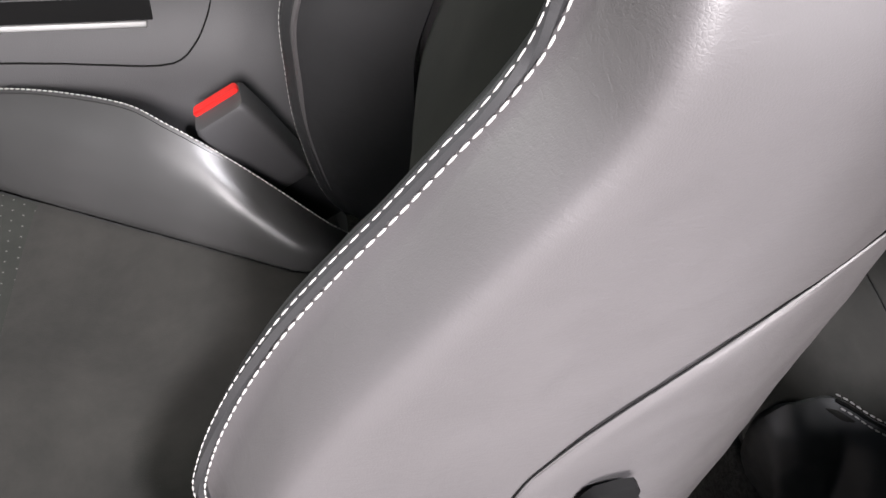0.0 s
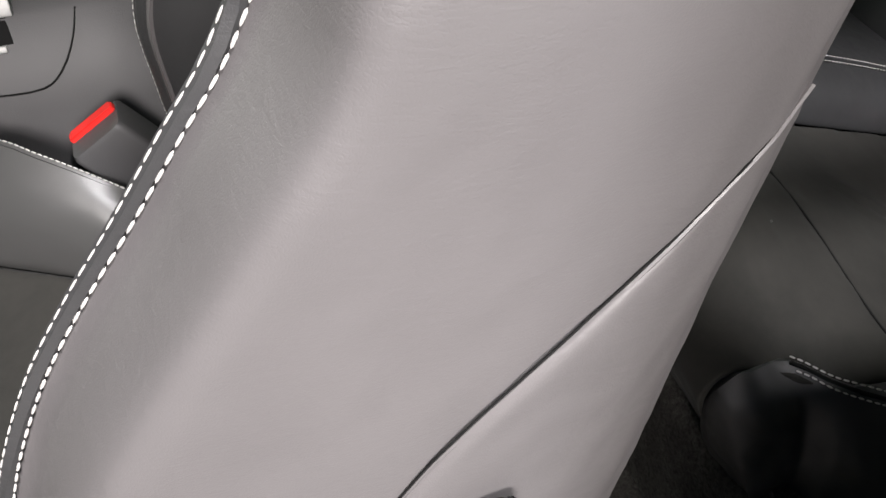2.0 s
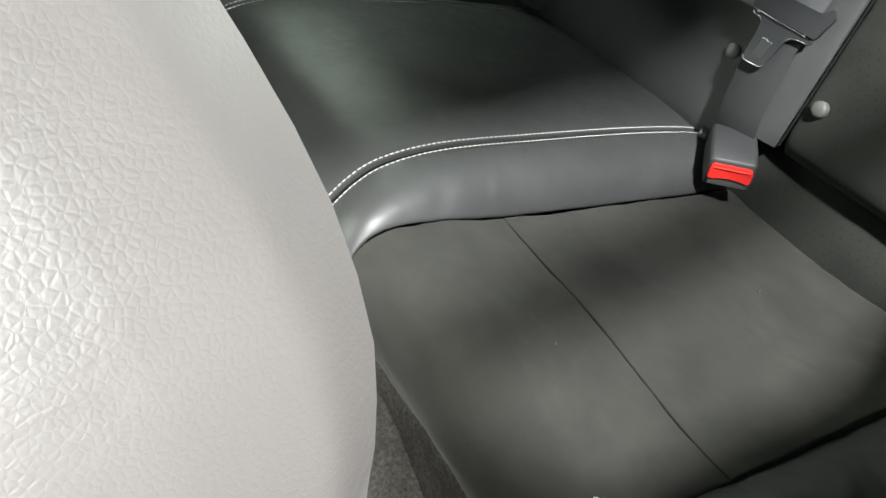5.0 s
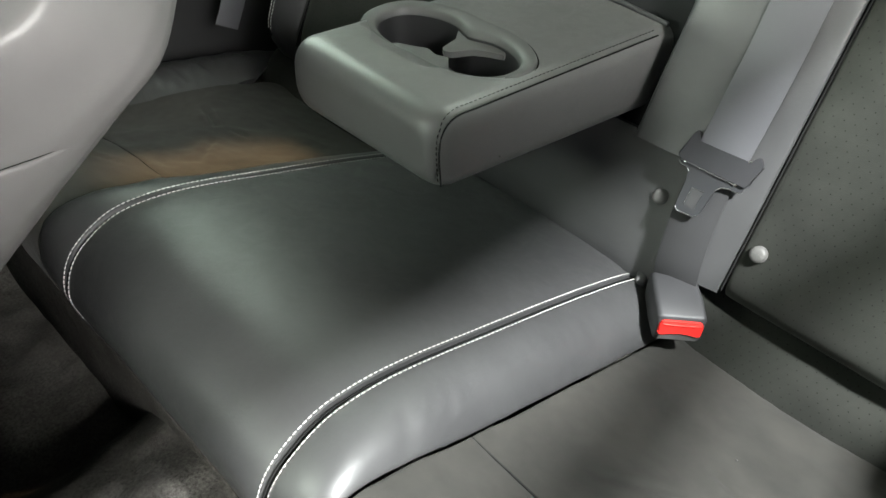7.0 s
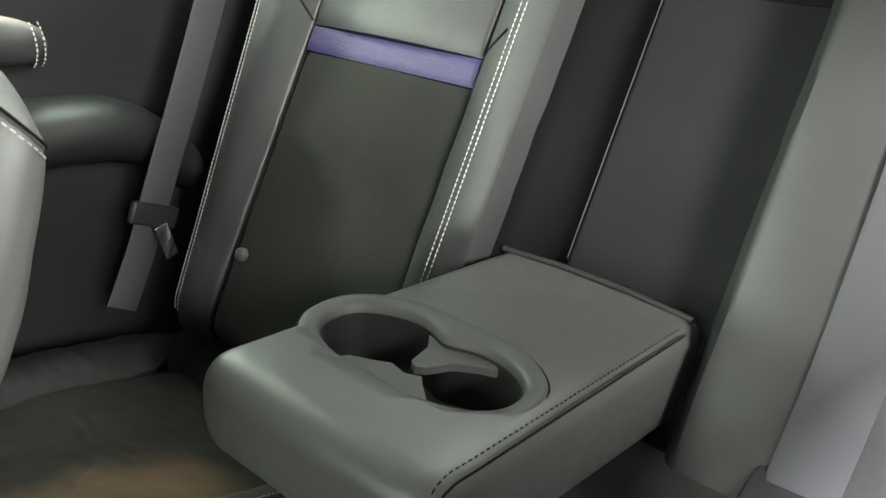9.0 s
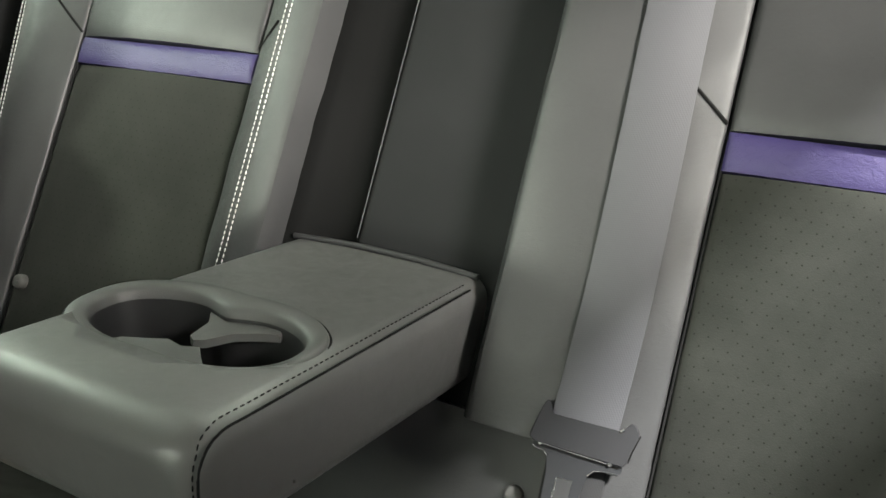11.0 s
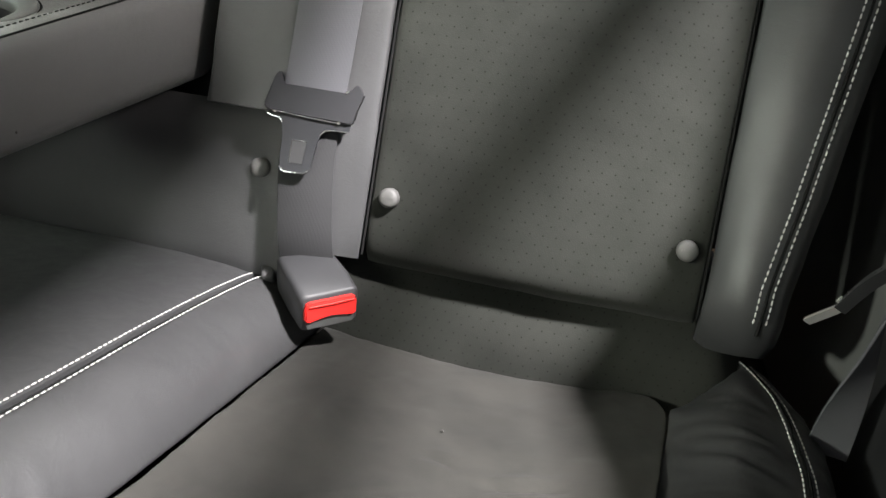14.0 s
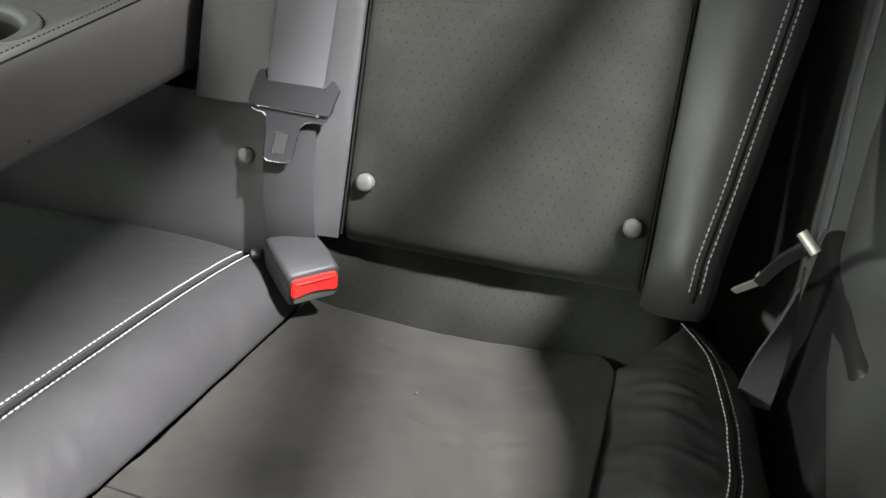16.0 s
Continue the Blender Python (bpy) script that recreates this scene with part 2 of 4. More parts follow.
def pad(fn, nu, nv, thick, edge=0.006, width=0.012, wrinkle=0.0, seed=0.0, sides=(1, 1, 1, 1), out=(0, 0, 1)):
    """An upholstered panel over fn(u, v): it swells between its seams and has a body of its own below.
    sides: which of the borders u=0, u=1, v=0, v=1 are pulled down into a seam; out: roughly the way that it faces."""
    p = [[Vector(fn(i / nu, j / nv)) for j in range(nv + 1)] for i in range(nu + 1)]
    lu = sum((p[i + 1][nv // 2] - p[i][nv // 2]).length for i in range(nu))
    lv = sum((p[nu // 2][j + 1] - p[nu // 2][j]).length for j in range(nv))
    bm = bmesh.new()
    top, low = [], []
    ci, cj = nu // 2, nv // 2
    flip = (p[ci + 1][cj] - p[ci - 1][cj]).cross(p[ci][cj + 1] - p[ci][cj - 1]).dot(Vector(out)) < 0
    for i in range(nu + 1):
        a, b = [], []
        for j in range(nv + 1):
            du = p[min(i + 1, nu)][j] - p[max(i - 1, 0)][j]
            dv = p[i][min(j + 1, nv)] - p[i][max(j - 1, 0)]
            n = du.cross(dv)
            n = n.normalized() if n.length > 1e-12 else Vector((0, 0, 1))
            if flip:
                n = -n
            dist = [i / nu * lu, (1 - i / nu) * lu, j / nv * lv, (1 - j / nv) * lv]
            drop = sum(math.exp(-q / width) for q, s in zip(dist, sides) if s)
            w = wrinkle * noise.noise(p[i][j] * 22 + Vector((seed, seed * 2, 0))) + 0.4 * wrinkle * noise.noise(p[i][j] * 70 + Vector((seed, 0, seed)))
            a.append(bm.verts.new(p[i][j] + n * (w - edge * min(1.3, drop))))
            b.append(bm.verts.new(p[i][j] - n * thick))
        top.append(a)
        low.append(b)
    for i in range(nu):
        for j in range(nv):
            bm.faces.new((top[i][j], top[i + 1][j], top[i + 1][j + 1], top[i][j + 1]))
            bm.faces.new((low[i][j + 1], low[i + 1][j + 1], low[i + 1][j], low[i][j]))
    for i in range(nu):
        for j in (0, nv):
            bm.faces.new((top[i][j], low[i][j], low[i + 1][j], top[i + 1][j]))
    for j in range(nv):
        for i in (0, nu):
            bm.faces.new((top[i][j + 1], low[i][j + 1], low[i][j], top[i][j]))
    return bm


def dense(n, k=2.2):
    """Remaps 0..1 so that rows gather near both ends."""
    return lambda u: 0.5 + 0.5 * math.copysign(1 - (1 - abs(2 * u - 1)) ** k, 2 * u - 1) if n else u


EASE = dense(1, 1.6)


def loft(rings, caps=True):
    bm = bmesh.new()
    vs = [[bm.verts.new(q) for q in r] for r in rings]
    n = len(vs[0])
    for a, b in zip(vs, vs[1:]):
        for k in range(n):
            bm.faces.new((a[k], a[(k + 1) % n], b[(k + 1) % n], b[k]))
    if caps:
        bm.faces.new(vs[0])
        bm.faces.new(vs[-1])
    return bm


def box(x0, x1, y0, y1, z0, z1, r=0.01, seg=3):
    bm = bmesh.new()
    bmesh.ops.create_cube(bm, size=1.0)
    for v in bm.verts:
        v.co = ((x0 + x1) / 2 + v.co.x * (x1 - x0), (y0 + y1) / 2 + v.co.y * (y1 - y0), (z0 + z1) / 2 + v.co.z * (z1 - z0))
    if r:
        bmesh.ops.bevel(bm, geom=list(bm.edges), offset=r, segments=seg, profile=0.5, affect="EDGES")
    return bm


def turned(bm, m):
    bmesh.ops.transform(bm, matrix=m, verts=bm.verts)
    return bm


def tube(pts, r, n=8, closed=False):
    pts = [Vector(p) for p in pts]
    rings = []
    for k, p in enumerate(pts):
        t = (pts[min(k + 1, len(pts) - 1)] - pts[max(k - 1, 0)]).normalized()
        s = t.cross(Vector((0.3, 0.2, 0.93))).normalized()
        q = t.cross(s)
        rings.append([p + r * (math.cos(a) * s + math.sin(a) * q) for a in (2 * math.pi * i / n for i in range(n))])
    return loft(rings, not closed)


def ribbon(mid, across, half, thick, n=40):
    """A strap along the curve mid, with its width along across(u)."""
    rings = []
    for k in range(n + 1):
        u = k / n
        c = spline(mid, u)
        t = (spline(mid, min(1, u + 0.01)) - spline(mid, max(0, u - 0.01))).normalized()
        w = Vector(across(u))
        w = (w - t * w.dot(t)).normalized()
        d = t.cross(w).normalized()
        rings.append([c + w * half * a + d * thick * b for a, b in ((-1, -0.5), (-0.97, -1), (0, -1.1), (0.97, -1), (1, -0.5), (1, 0.5), (0.97, 1), (0, 1.1), (-0.97, 1), (-1, 0.5))])
    return loft(rings)


def stitches(path, pitch, length, r, lift=(0, 0, 0), jitter=0.12):
    """A row of thread stitches along path(u), joined into one mesh."""
    n0 = 200
    pts = [path(k / n0) for k in range(n0 + 1)]
    cum = [0.0]
    for a, b in zip(pts, pts[1:]):
        cum.append(cum[-1] + (b - a).length)

    def at(s):
        k = 0
        lo, hi = 0, n0
        while hi - lo > 1:
            k = (lo + hi) // 2
            if cum[k] <= s:
                lo = k
            else:
                hi = k
        f = (s - cum[lo]) / max(1e-9, cum[hi] - cum[lo])
        return pts[lo].lerp(pts[hi], f) + Vector(lift)

    bm = bmesh.new()
    s = pitch * 0.3
    while s + length < cum[-1]:
        a, b = at(s), at(s + length)
        t = (b - a).normalized()
        side = t.cross(Vector((0.21, 0.31, 0.93))).normalized()
        up = t.cross(side)
        side = side + up * random.uniform(-jitter, jitter)
        rows = []
        for f, rr in ((0, 0.25), (0.18, 0.9), (0.5, 1.0), (0.82, 0.9), (1, 0.25)):
            c = a.lerp(b, f)
            rows.append([bm.verts.new(c + r * rr * (math.cos(g) * side + math.sin(g) * up)) for g in (2 * math.pi * i / 6 for i in range(6))])
        for p, q in zip(rows, rows[1:]):
            for i in range(6):
                bm.faces.new((p[i], p[(i + 1) % 6], q[(i + 1) % 6], q[i]))
        bm.faces.new(rows[0][::-1])
        bm.faces.new(rows[-1])
        s += pitch
    return bm


def seam(path, r=0.0016, n=60):
    return tube([path(k / n) for k in range(n + 1)], r, 6)


# ---- the cabin: structure ----
def structure(name, bm, material, label):
    ob = part(name, bm, material, None, "", False)
    return tagged(ob, label, name.split("_")[0], "", "structure")


def carpet_z(x, y):
    tunnel = 0.16 * math.exp(-(((y - 0.36) / 0.27) ** 6))
    folds = 0.022 * noise.noise(Vector((x * 7, y * 11, 0.3))) + 0.008 * noise.noise(Vector((x * 25, y * 30, 2.0)))
    return 0.08 + tunnel + folds


bm = bmesh.new()
nx, ny = 220, 160
vs = [[bm.verts.new((x, y, carpet_z(x, y))) for y in (-0.44 + 1.68 * j / ny for j in range(ny + 1))] for x in (-2.0 + 2.6 * i / nx for i in range(nx + 1))]
for i in range(nx):
    for j in range(ny):
        bm.faces.new((vs[i][j], vs[i + 1][j], vs[i + 1][j + 1], vs[i][j + 1]))
tagged(part("floor", bm, M_CARPET), "dark grey carpeted car floor with a raised centre tunnel", "floor", "", "structure")
structure("ground", box(-9.0, 8.0, -8.0, 9.0, -0.34, -0.30, 0), M_CONCRETE, "grey concrete ground under the car")
structure("ceiling", box(-1.5, 0.75, -0.42, 1.27, 1.36, 1.40, 0.01), M_LINING, "pale fabric headlining of the car roof")
structure("wall_rear", box(0.55, 0.60, -0.45, 1.30, 0.1, 0.98, 0.01), M_PANEL, "dark bulkhead behind the rear seat")
structure("shelf_rear", box(0.30, 0.95, -0.45, 1.30, 0.98, 1.01, 0.005), M_PANEL, "dark fabric parcel shelf behind the rear seat")
structure("wall_right_low", box(-2.0, 0.55, 1.22, 1.28, 0.0, 0.86, 0.015), M_WALL, "grey plastic lower side trim and door")
structure("wall_right_pillar", box(-0.35, -0.2, 1.2, 1.27, 0.86, 1.37, 0.015), M_TRIM, "grey plastic pillar trim")
structure("wall_right_quarter", box(0.12, 0.55, 1.2, 1.27, 0.86, 1.37, 0.015), M_TRIM, "grey plastic rear quarter trim")
structure("wall_right_header", box(-0.2, 0.12, 1.2, 1.27, 1.16, 1.37, 0.01), M_TRIM, "grey plastic header over the rear side window")
sill = [(-0.72, 0.0), (0.55, 0.0), (0.55, 1.36), (0.24, 1.36), (0.10, 1.16), (0.02, 1.06), (-0.05, 0.98), (-0.32, 0.96), (-0.42, 0.99), (-0.72, 0.99)]
structure("wall_left_low", loft([[Vector((x, y, z)) for x, z in sill] for y in (-0.50, -0.44)]), M_TRIM, "dark plastic trim below the rear side window")
post = [(-0.735, 0.99), (-0.50, 0.99), (-0.53, 1.15), (-0.61, 1.25), (-0.65, 1.36), (-0.735, 1.36)]
structure("wall_left_pillar", loft([[Vector((x, y, z)) for x, z in post] for y in (-0.50, -0.45)]), M_TRIM, "dark plastic pillar trim behind the door opening")
# out of view; added so garage_lamp throws a dark band over the backrest
structure("wall_left_header", box(-0.64, 0.16, -0.485, -0.455, 1.225, 1.262, 0.01), M_TRIM, "unseen bar across the rear side window, added to cast the backrest's shadow band")
# out of view; blocks part of far_garage_lamp on its way to the hump
bar = [(-1.330, 0.86), (-1.370, 1.36), (-1.330, 1.36), (-1.290, 1.15), (-1.265, 0.86)]
structure("wall_right_window_bar", loft([[Vector((x, y, z)) for x, z in bar] for y in (1.17, 1.20)]), M_TRIM, "unseen bar in the front side opening, added to shadow the far lamp")
structure("wall_front", box(-2.05, -1.75, -0.40, 1.27, 0.0, 0.88, 0.06, 5), M_PLASTIC, "black dashboard across the front of the cabin")

# ---- rear bench: lower part ----
def B(y, z, h=0.0):
    """A point on the rear backrest, h out of its plane."""
    return Vector((0.51 * (z - 0.42) - 0.891 * h, y, z + 0.454 * h))


HUMP = [(-0.562, 0, 0.30), (-0.58, 0, 0.36), (-0.583, 0, 0.395), (-0.566, 0, 0.432), (-0.53, 0, 0.457), (-0.491, 0, 0.465), (-0.425, 0, 0.456), (-0.313, 0, 0.423), (-0.176, 0, 0.38), (-0.066, 0, 0.34), (-0.012, 0, 0.312)]
SEAT = [(-0.562, 0, 0.30), (-0.578, 0, 0.355), (-0.582, 0, 0.40), (-0.568, 0, 0.436), (-0.535, 0, 0.449), (-0.478, 0, 0.434), (-0.40, 0, 0.402), (-0.24, 0, 0.347), (-0.10, 0, 0.301), (-0.045, 0, 0.284)]


def on(profile, u, y, lift=0.0):
    p = spline(profile, u)
    return Vector((p.x, y, p.z + lift))


def u_at(profile, x, after=0.3):
    """Where, past the front roll, the profile reaches x."""
    lo, hi = after, 1.0
    for _ in range(30):
        m = (lo + hi) / 2
        if spline(profile, m).x < x:
            lo = m
        else:
            hi = m
    return lo


bench = thing("rear_bench_cushion", "black leather and suede rear bench cushion with raised centre", "car seat")
part("centre_panel", pad(lambda u, v: on(HUMP, u, 0.262 + 0.366 * EASE(v), 0.010 * (1 - (2 * EASE(v) - 1) ** 4)), 70, 40, 0.03, 0.004, 0.006, 0.0012, 3, (0, 0, 1, 1)), M_LEATHER, bench, "smooth black leather raised centre panel")


def flank(u, v, y0, y1):
    a, b = on(HUMP, u, y0), on(SEAT, u, y1)
    p = a.lerp(b, v)
    bulge = 0.010 * math.sin(math.pi * v)
    bulge += 0.0034 * noise.noise(Vector((p.x * 75 + 6 * v, 4 * v, 7.3))) * math.exp(-(((p.x + 0.43) / 0.055) ** 2)) * v * v * (1.02 - v) * 3
    return p + Vector((0, math.copysign(bulge, y1 - y0), bulge))


part("centre_side_panel", pad(lambda u, v: flank(u, EASE(v), 0.258, 0.190), 200, 18, 0.03, 0.004, 0.006, 0.0009, 5, (0, 0, 1, 1), (0, -1, 1)), M_LEATHER, bench)
part("centre_side_panel", pad(lambda u, v: flank(u, EASE(v), 0.632, 0.700), 60, 12, 0.03, 0.004, 0.006, 0.0016, 7, (0, 0, 1, 1), (0, 1, 1)), M_LEATHER, bench)
for y, sgn in ((0.260, 1), (0.630, -1)):
    for off, dz in ((0.0055, 0.0012), (-0.0065, 0.0006)):
        part("stitching", stitches(lambda u: on(HUMP, 0.07 + 0.915 * u, y + sgn * off, dz), 0.0060, 0.0047, 0.00065), M_THREAD, bench, "white double stitching along the centre panel")
    part("seam", seam(lambda u: on(HUMP, u, y, -0.0035), 0.0012), M_GROOVE, bench)

part("end_tab", turned(box(-0.010, 0.010, -0.006, 0.007, -0.012, 0.010, 0.004), Matrix.Translation((-0.046, 0.248, 0.334)) @ Matrix.Rotation(radians(25), 4, "Z") @ Matrix.Rotation(radians(-20), 4, "Y")), M_TRIM, bench, "grey folded end of the centre seam")
uq = u_at(SEAT, -0.402)


def inner_y(x):
    front = max(0.0, min(1.0, (-0.49 - x) / 0.075))
    return -0.118 + 0.035 * front * front * (3 - 2 * front) - 0.032 * max(0.0, min(1.0, (x + 0.54) / 0.48))


def bolster_z(x):
    """The height of the outer bolster's crest."""
    return 0.30 - 0.17 * x


CREASES = [(-0.239, -0.019, -0.221, -0.077, 0.0016), (-0.217, 0.037, -0.227, 0.006, 0.001), (-0.5, 0.02, -0.43, 0.09, 0.0012), (-0.33, 0.1, -0.27, 0.03, 0.0009)]


def seat_pt(u, v, far):
    p = spline(SEAT, u)
    y1 = inner_y(p.x)
    y1 += 0.030 * (1 - math.sqrt(1 - max(0.0, min(0.98, (p.x + 0.088) / 0.043)) ** 2))
    y = 0.190 + (y1 - 0.190) * v
    dip = -0.012 * math.sin(math.pi * v) * min(1, max(0, (u - 0.25) * 4))
    w = max(0.0, (v - 0.35) / 0.65)
    front = max(0.0, min(1.0, (-0.47 - p.x) / 0.05))
    goal = (1 - front) * (bolster_z(p.x) - 0.003) + front * (0.29 + (p.z - 0.29) * 0.60)
    dip -= max(0.0, p.z - goal) * w * w * (3 - 2 * w)
    for xa, ya, xb, yb, deep in CREASES:
        s = max(0.0, min(1.0, ((p.x - xa) * (xb - xa) + (y - ya) * (yb - ya)) / ((xb - xa) ** 2 + (yb - ya) ** 2)))
        off = math.hypot(p.x - xa - s * (xb - xa), y - ya - s * (yb - ya))
        dip += 3.2 * deep * (0.7 * math.exp(-(((off - 0.010) / 0.006) ** 2)) - math.exp(-((off / 0.0045) ** 2))) * (0.35 + 0.65 * math.sin(math.pi * s))
    return Vector((p.x, 0.89 - y if far else y, p.z + dip))


for far in (False, True):
    part("front_cushion_pad", pad(lambda u, v: seat_pt(uq * u, EASE(v), far), 60, 44, 0.03, 0.0018, 0.004, 0.0022, 11 + far, (0, 1, 1, 1)), M_SUEDE, bench, "dark suede front pad of the seat")
    part("cushion_pad", pad(lambda u, v: seat_pt(uq + (1 - uq) * u, EASE(v), far), 90, 80, 0.03, 0.0018, 0.004, 0.0026, 17 + far, (1, 1, 1, 1)), M_SUEDE, bench, "dark suede seat pad")
    strip = [(-0.054, 0, 0.258), (-0.044, 0, 0.281), (-0.036, 0, 0.304), (-0.018, 0, 0.324), (0.012, 0, 0.344), (0.06, 0, 0.362)]
    part("rear_strip", pad(lambda u, v: Vector((spline(strip, u).x, (0.89 - y if far else y) if (y := 0.225 - 0.435 * v) is not None else 0, spline(strip, u).z - 0.05 * max(0.0, (0.435 * v - 0.395) / 0.04) ** 2)), 10, 60, 0.03, 0.004, 0.008, 0.0015, 23, (1, 0, 0, 0)), M_PERF, bench, "perforated suede strip along the rear of the seat")

    qs = [seat_pt(uq, k / 30, far) + Vector((0, 0, -0.0018)) for k in range(31)]
    part("seam", seam(lambda u: spline(qs, u), 0.0011, 40), M_GROOVE, bench)

# outer bolsters of the cushion
BOL = [(-0.558, -0.098, 0.270), (-0.577, -0.098, 0.325), (-0.580, -0.097, 0.355), (-0.566, -0.095, 0.378), (-0.544, -0.094, 0.3885)]
BOL += [(x, y, bolster_z(x)) for x, y in ((-0.518, -0.096), (-0.497, -0.118), (-0.478, -0.133), (-0.442, -0.155), (-0.374, -0.187), (-0.300, -0.226), (-0.237, -0.247), (-0.183, -0.250), (-0.136, -0.250), (-0.048, -0.239), (0.012, -0.213))]
B0 = next(k / 200 for k in range(200) if spline(BOL, k / 200).x > -0.520 and spline(BOL, k / 200).z > 0.38)


def bolster_pt(u, v, far=False):
    c = spline(BOL, u)
    x, yb, zb = c.x, c.y, c.z
    ys = max(inner_y(x) + 0.001 - 0.70 * max(0.0, x + 0.080), yb + 0.010)
    rise = 0.22 * (ys - yb)
    inner = (x, ys, zb - 0.002 - 0.06 * (ys - yb))
    back_by = 0.035 * max(0.0, min(1.0, (-0.50 - x) / 0.07))
    prof = [inner, (x, ys * 0.5 + yb * 0.5, zb + rise * 0.55), (x, yb, zb), (x + back_by * 0.4, yb - 0.030, zb - 0.028 * min(1.0, (zb - 0.2) / 0.15)), (x + back_by, yb - 0.048, zb - 0.09 * min(1.0, (zb - 0.2) / 0.15)), (x + back_by, yb - 0.05, zb - 0.17 * min(1.0, (zb - 0.2) / 0.15))]
    q = spline(prof, v)
    for x0, lean, tall in ((-0.075, 0.10, 0.0010), (-0.125, 0.06, 0.0016), (-0.140, 0.02, 0.0010), (-0.168, 0.08, 0.0016), (-0.215, 0.05, 0.0014)):
        gap = x - x0 + lean * (v - 0.25)
        q.z += tall * (math.exp(-((gap / 0.004) ** 2)) - 0.8 * math.exp(-(((gap - 0.008) / 0.005) ** 2))) * math.exp(-(((v - 0.24) / 0.11) ** 2))
    return Vector((q.x, 0.89 - q.y if far else q.y, q.z))


def bolster_row(u, off):
    """A place near the crest of the bolster, off metres to its outer side."""
    c = spline(BOL, u)
    best = min(range(81), key=lambda k: abs(bolster_pt(u, k / 100).y - (c.y - off)))
    q = bolster_pt(u, best / 100)
    return Vector((q.x, c.y - off, q.z + 0.0022))


for far in (False, True):
    part("bolster", pad(lambda u, v: bolster_pt(u, v, far), 190, 36, 0.02, 0.004, 0.008, 0.0036, 29, (0, 0, 1, 0)), M_LEATHER, bench, "black leather outer bolster")
for off in (-0.0055, 0.0055):
    pts = [bolster_row(B0 + (1 - B0) * k / 40, off) for k in range(41)]
    part("stitching", stitches(lambda u: spline(pts, u), 0.0062, 0.0048, 0.0008), M_THREAD, bench, "white double stitching on the bolster")
pts = [bolster_row(B0 + (1 - B0) * k / 40, 0.0) - Vector((0, 0, 0.0012)) for k in range(41)]
part("seam", seam(lambda u: spline(pts, u), 0.0018), M_GROOVE, bench)
part("base", box(-0.555, 0.05, -0.24, 1.13, 0.05, 0.27, 0.02), M_CARPET, bench, "carpeted base under the cushion")

# ---- rear backrest ----
back = thing("rear_bench", "black leather rear backrest with perforated suede and purple strips", "car seat")


def back_pad(name, y0, y1, z0, z1, mat, h=lambda v, u: 0.0, label="", nu=40, nv=24, thick=0.04, edge=0.0038, width=0.008, wr=0.001, seed=1, sides=(1, 1, 1, 1), y_of=None):
    def fn(u, v):
        z = z0 + (z1 - z0) * u
        a, b = (y0, y1) if y_of is None else y_of(z)
        return B(a + (b - a) * EASE(v), z, h(EASE(v), u))

    return part(name, pad(fn, nu, nv, thick, edge, width, wr, seed, sides, (-0.891, 0, 0.454)), mat, back, label)


def swell(v, u):
    return 0.012 * math.sin(math.pi * v)


for ya, yb, zp, flip in ((-0.157, 0.157, 0.709, False), (0.690, 0.985, 0.732, True)):
    back_pad("lower_insert", ya, yb, 0.356, zp - 0.001, M_PERF, lambda v, u: 0.006 * math.sin(math.pi * v) - 0.020 * math.exp(-u / 0.030), "perforated dark suede back insert", nu=70, seed=2, wr=0.0014)
    back_pad("accent_strip", ya, yb, zp, zp + 0.031, M_PURPLE, lambda v, u: 0.004, "purple satin accent strip", nu=6, edge=0.003, width=0.004, wr=0.0008)
    back_pad("upper_insert", ya, yb, zp + 0.032, 1.02, M_LEATHER, lambda v, u: 0.010 * math.sin(math.pi * min(1, v)) + 0.006, "black leather upper back insert", seed=4)


ROW = [(0, -0.206, 0.35), (0, -0.207, 0.40), (0, -0.218, 0.464), (0, -0.229, 0.539), (0, -0.240, 0.615), (0, -0.275, 1.02)]


def row_y(z):
    for a, c in zip(ROW, ROW[1:]):
        if z <= c[2]:
            return a[1] + (c[1] - a[1]) * (z - a[2]) / (c[2] - a[2])
    return ROW[-1][1]


def outer_near(z):
    return -0.158, row_y(z) - 0.022


def outer_far(z):
    return 0.986, 1.060 + 0.13 * (z - 0.35)


def bol_h(v, u):
    return 0.024 * math.sin(math.pi * min(1.0, 0.05 + v * 0.80)) - 0.05 * max(0.0, v - 0.85) * 6 * max(0.0, v - 0.85) - 0.040 * max(0.0, 1 - u / 0.08) ** 2


for y_of, sgn in ((outer_near, -1), (outer_far, 1)):
    a, b = y_of(0.4)
    back_pad("side_bolster", a, b, 0.338, 1.02, M_LEATHER, bol_h, "black leather side bolster", y_of=y_of, wr=0.0018, seed=6 + sgn, sides=(1, 1, 1, 0))

    def bol_row(z, off):
        y0, y1 = y_of(z)
        y = y1 - sgn * (0.022 + off)
        f = (y - y0) / (y1 - y0)
        return B(y, z, bol_h(f, (z - 0.338) / 0.682) + 0.0014)

    for off in (-0.005, 0.006):
        part("stitching", stitches(lambda u: bol_row(0.372 + 0.62 * u, off), 0.0062, 0.0048, 0.0008), M_THREAD, back, "white double stitching on the side bolster")
    part("seam", seam(lambda u: bol_row(0.365 + 0.64 * u, 0.0) - Vector((-0.001, 0, 0.002)), 0.0018), M_GROOVE, back)


def roll_h(v, u):
    return 0.040 * math.sin(math.pi * (0.04 + 0.60 * v)) - 0.09 * max(0.0, v - 0.86) ** 1.2 * 6


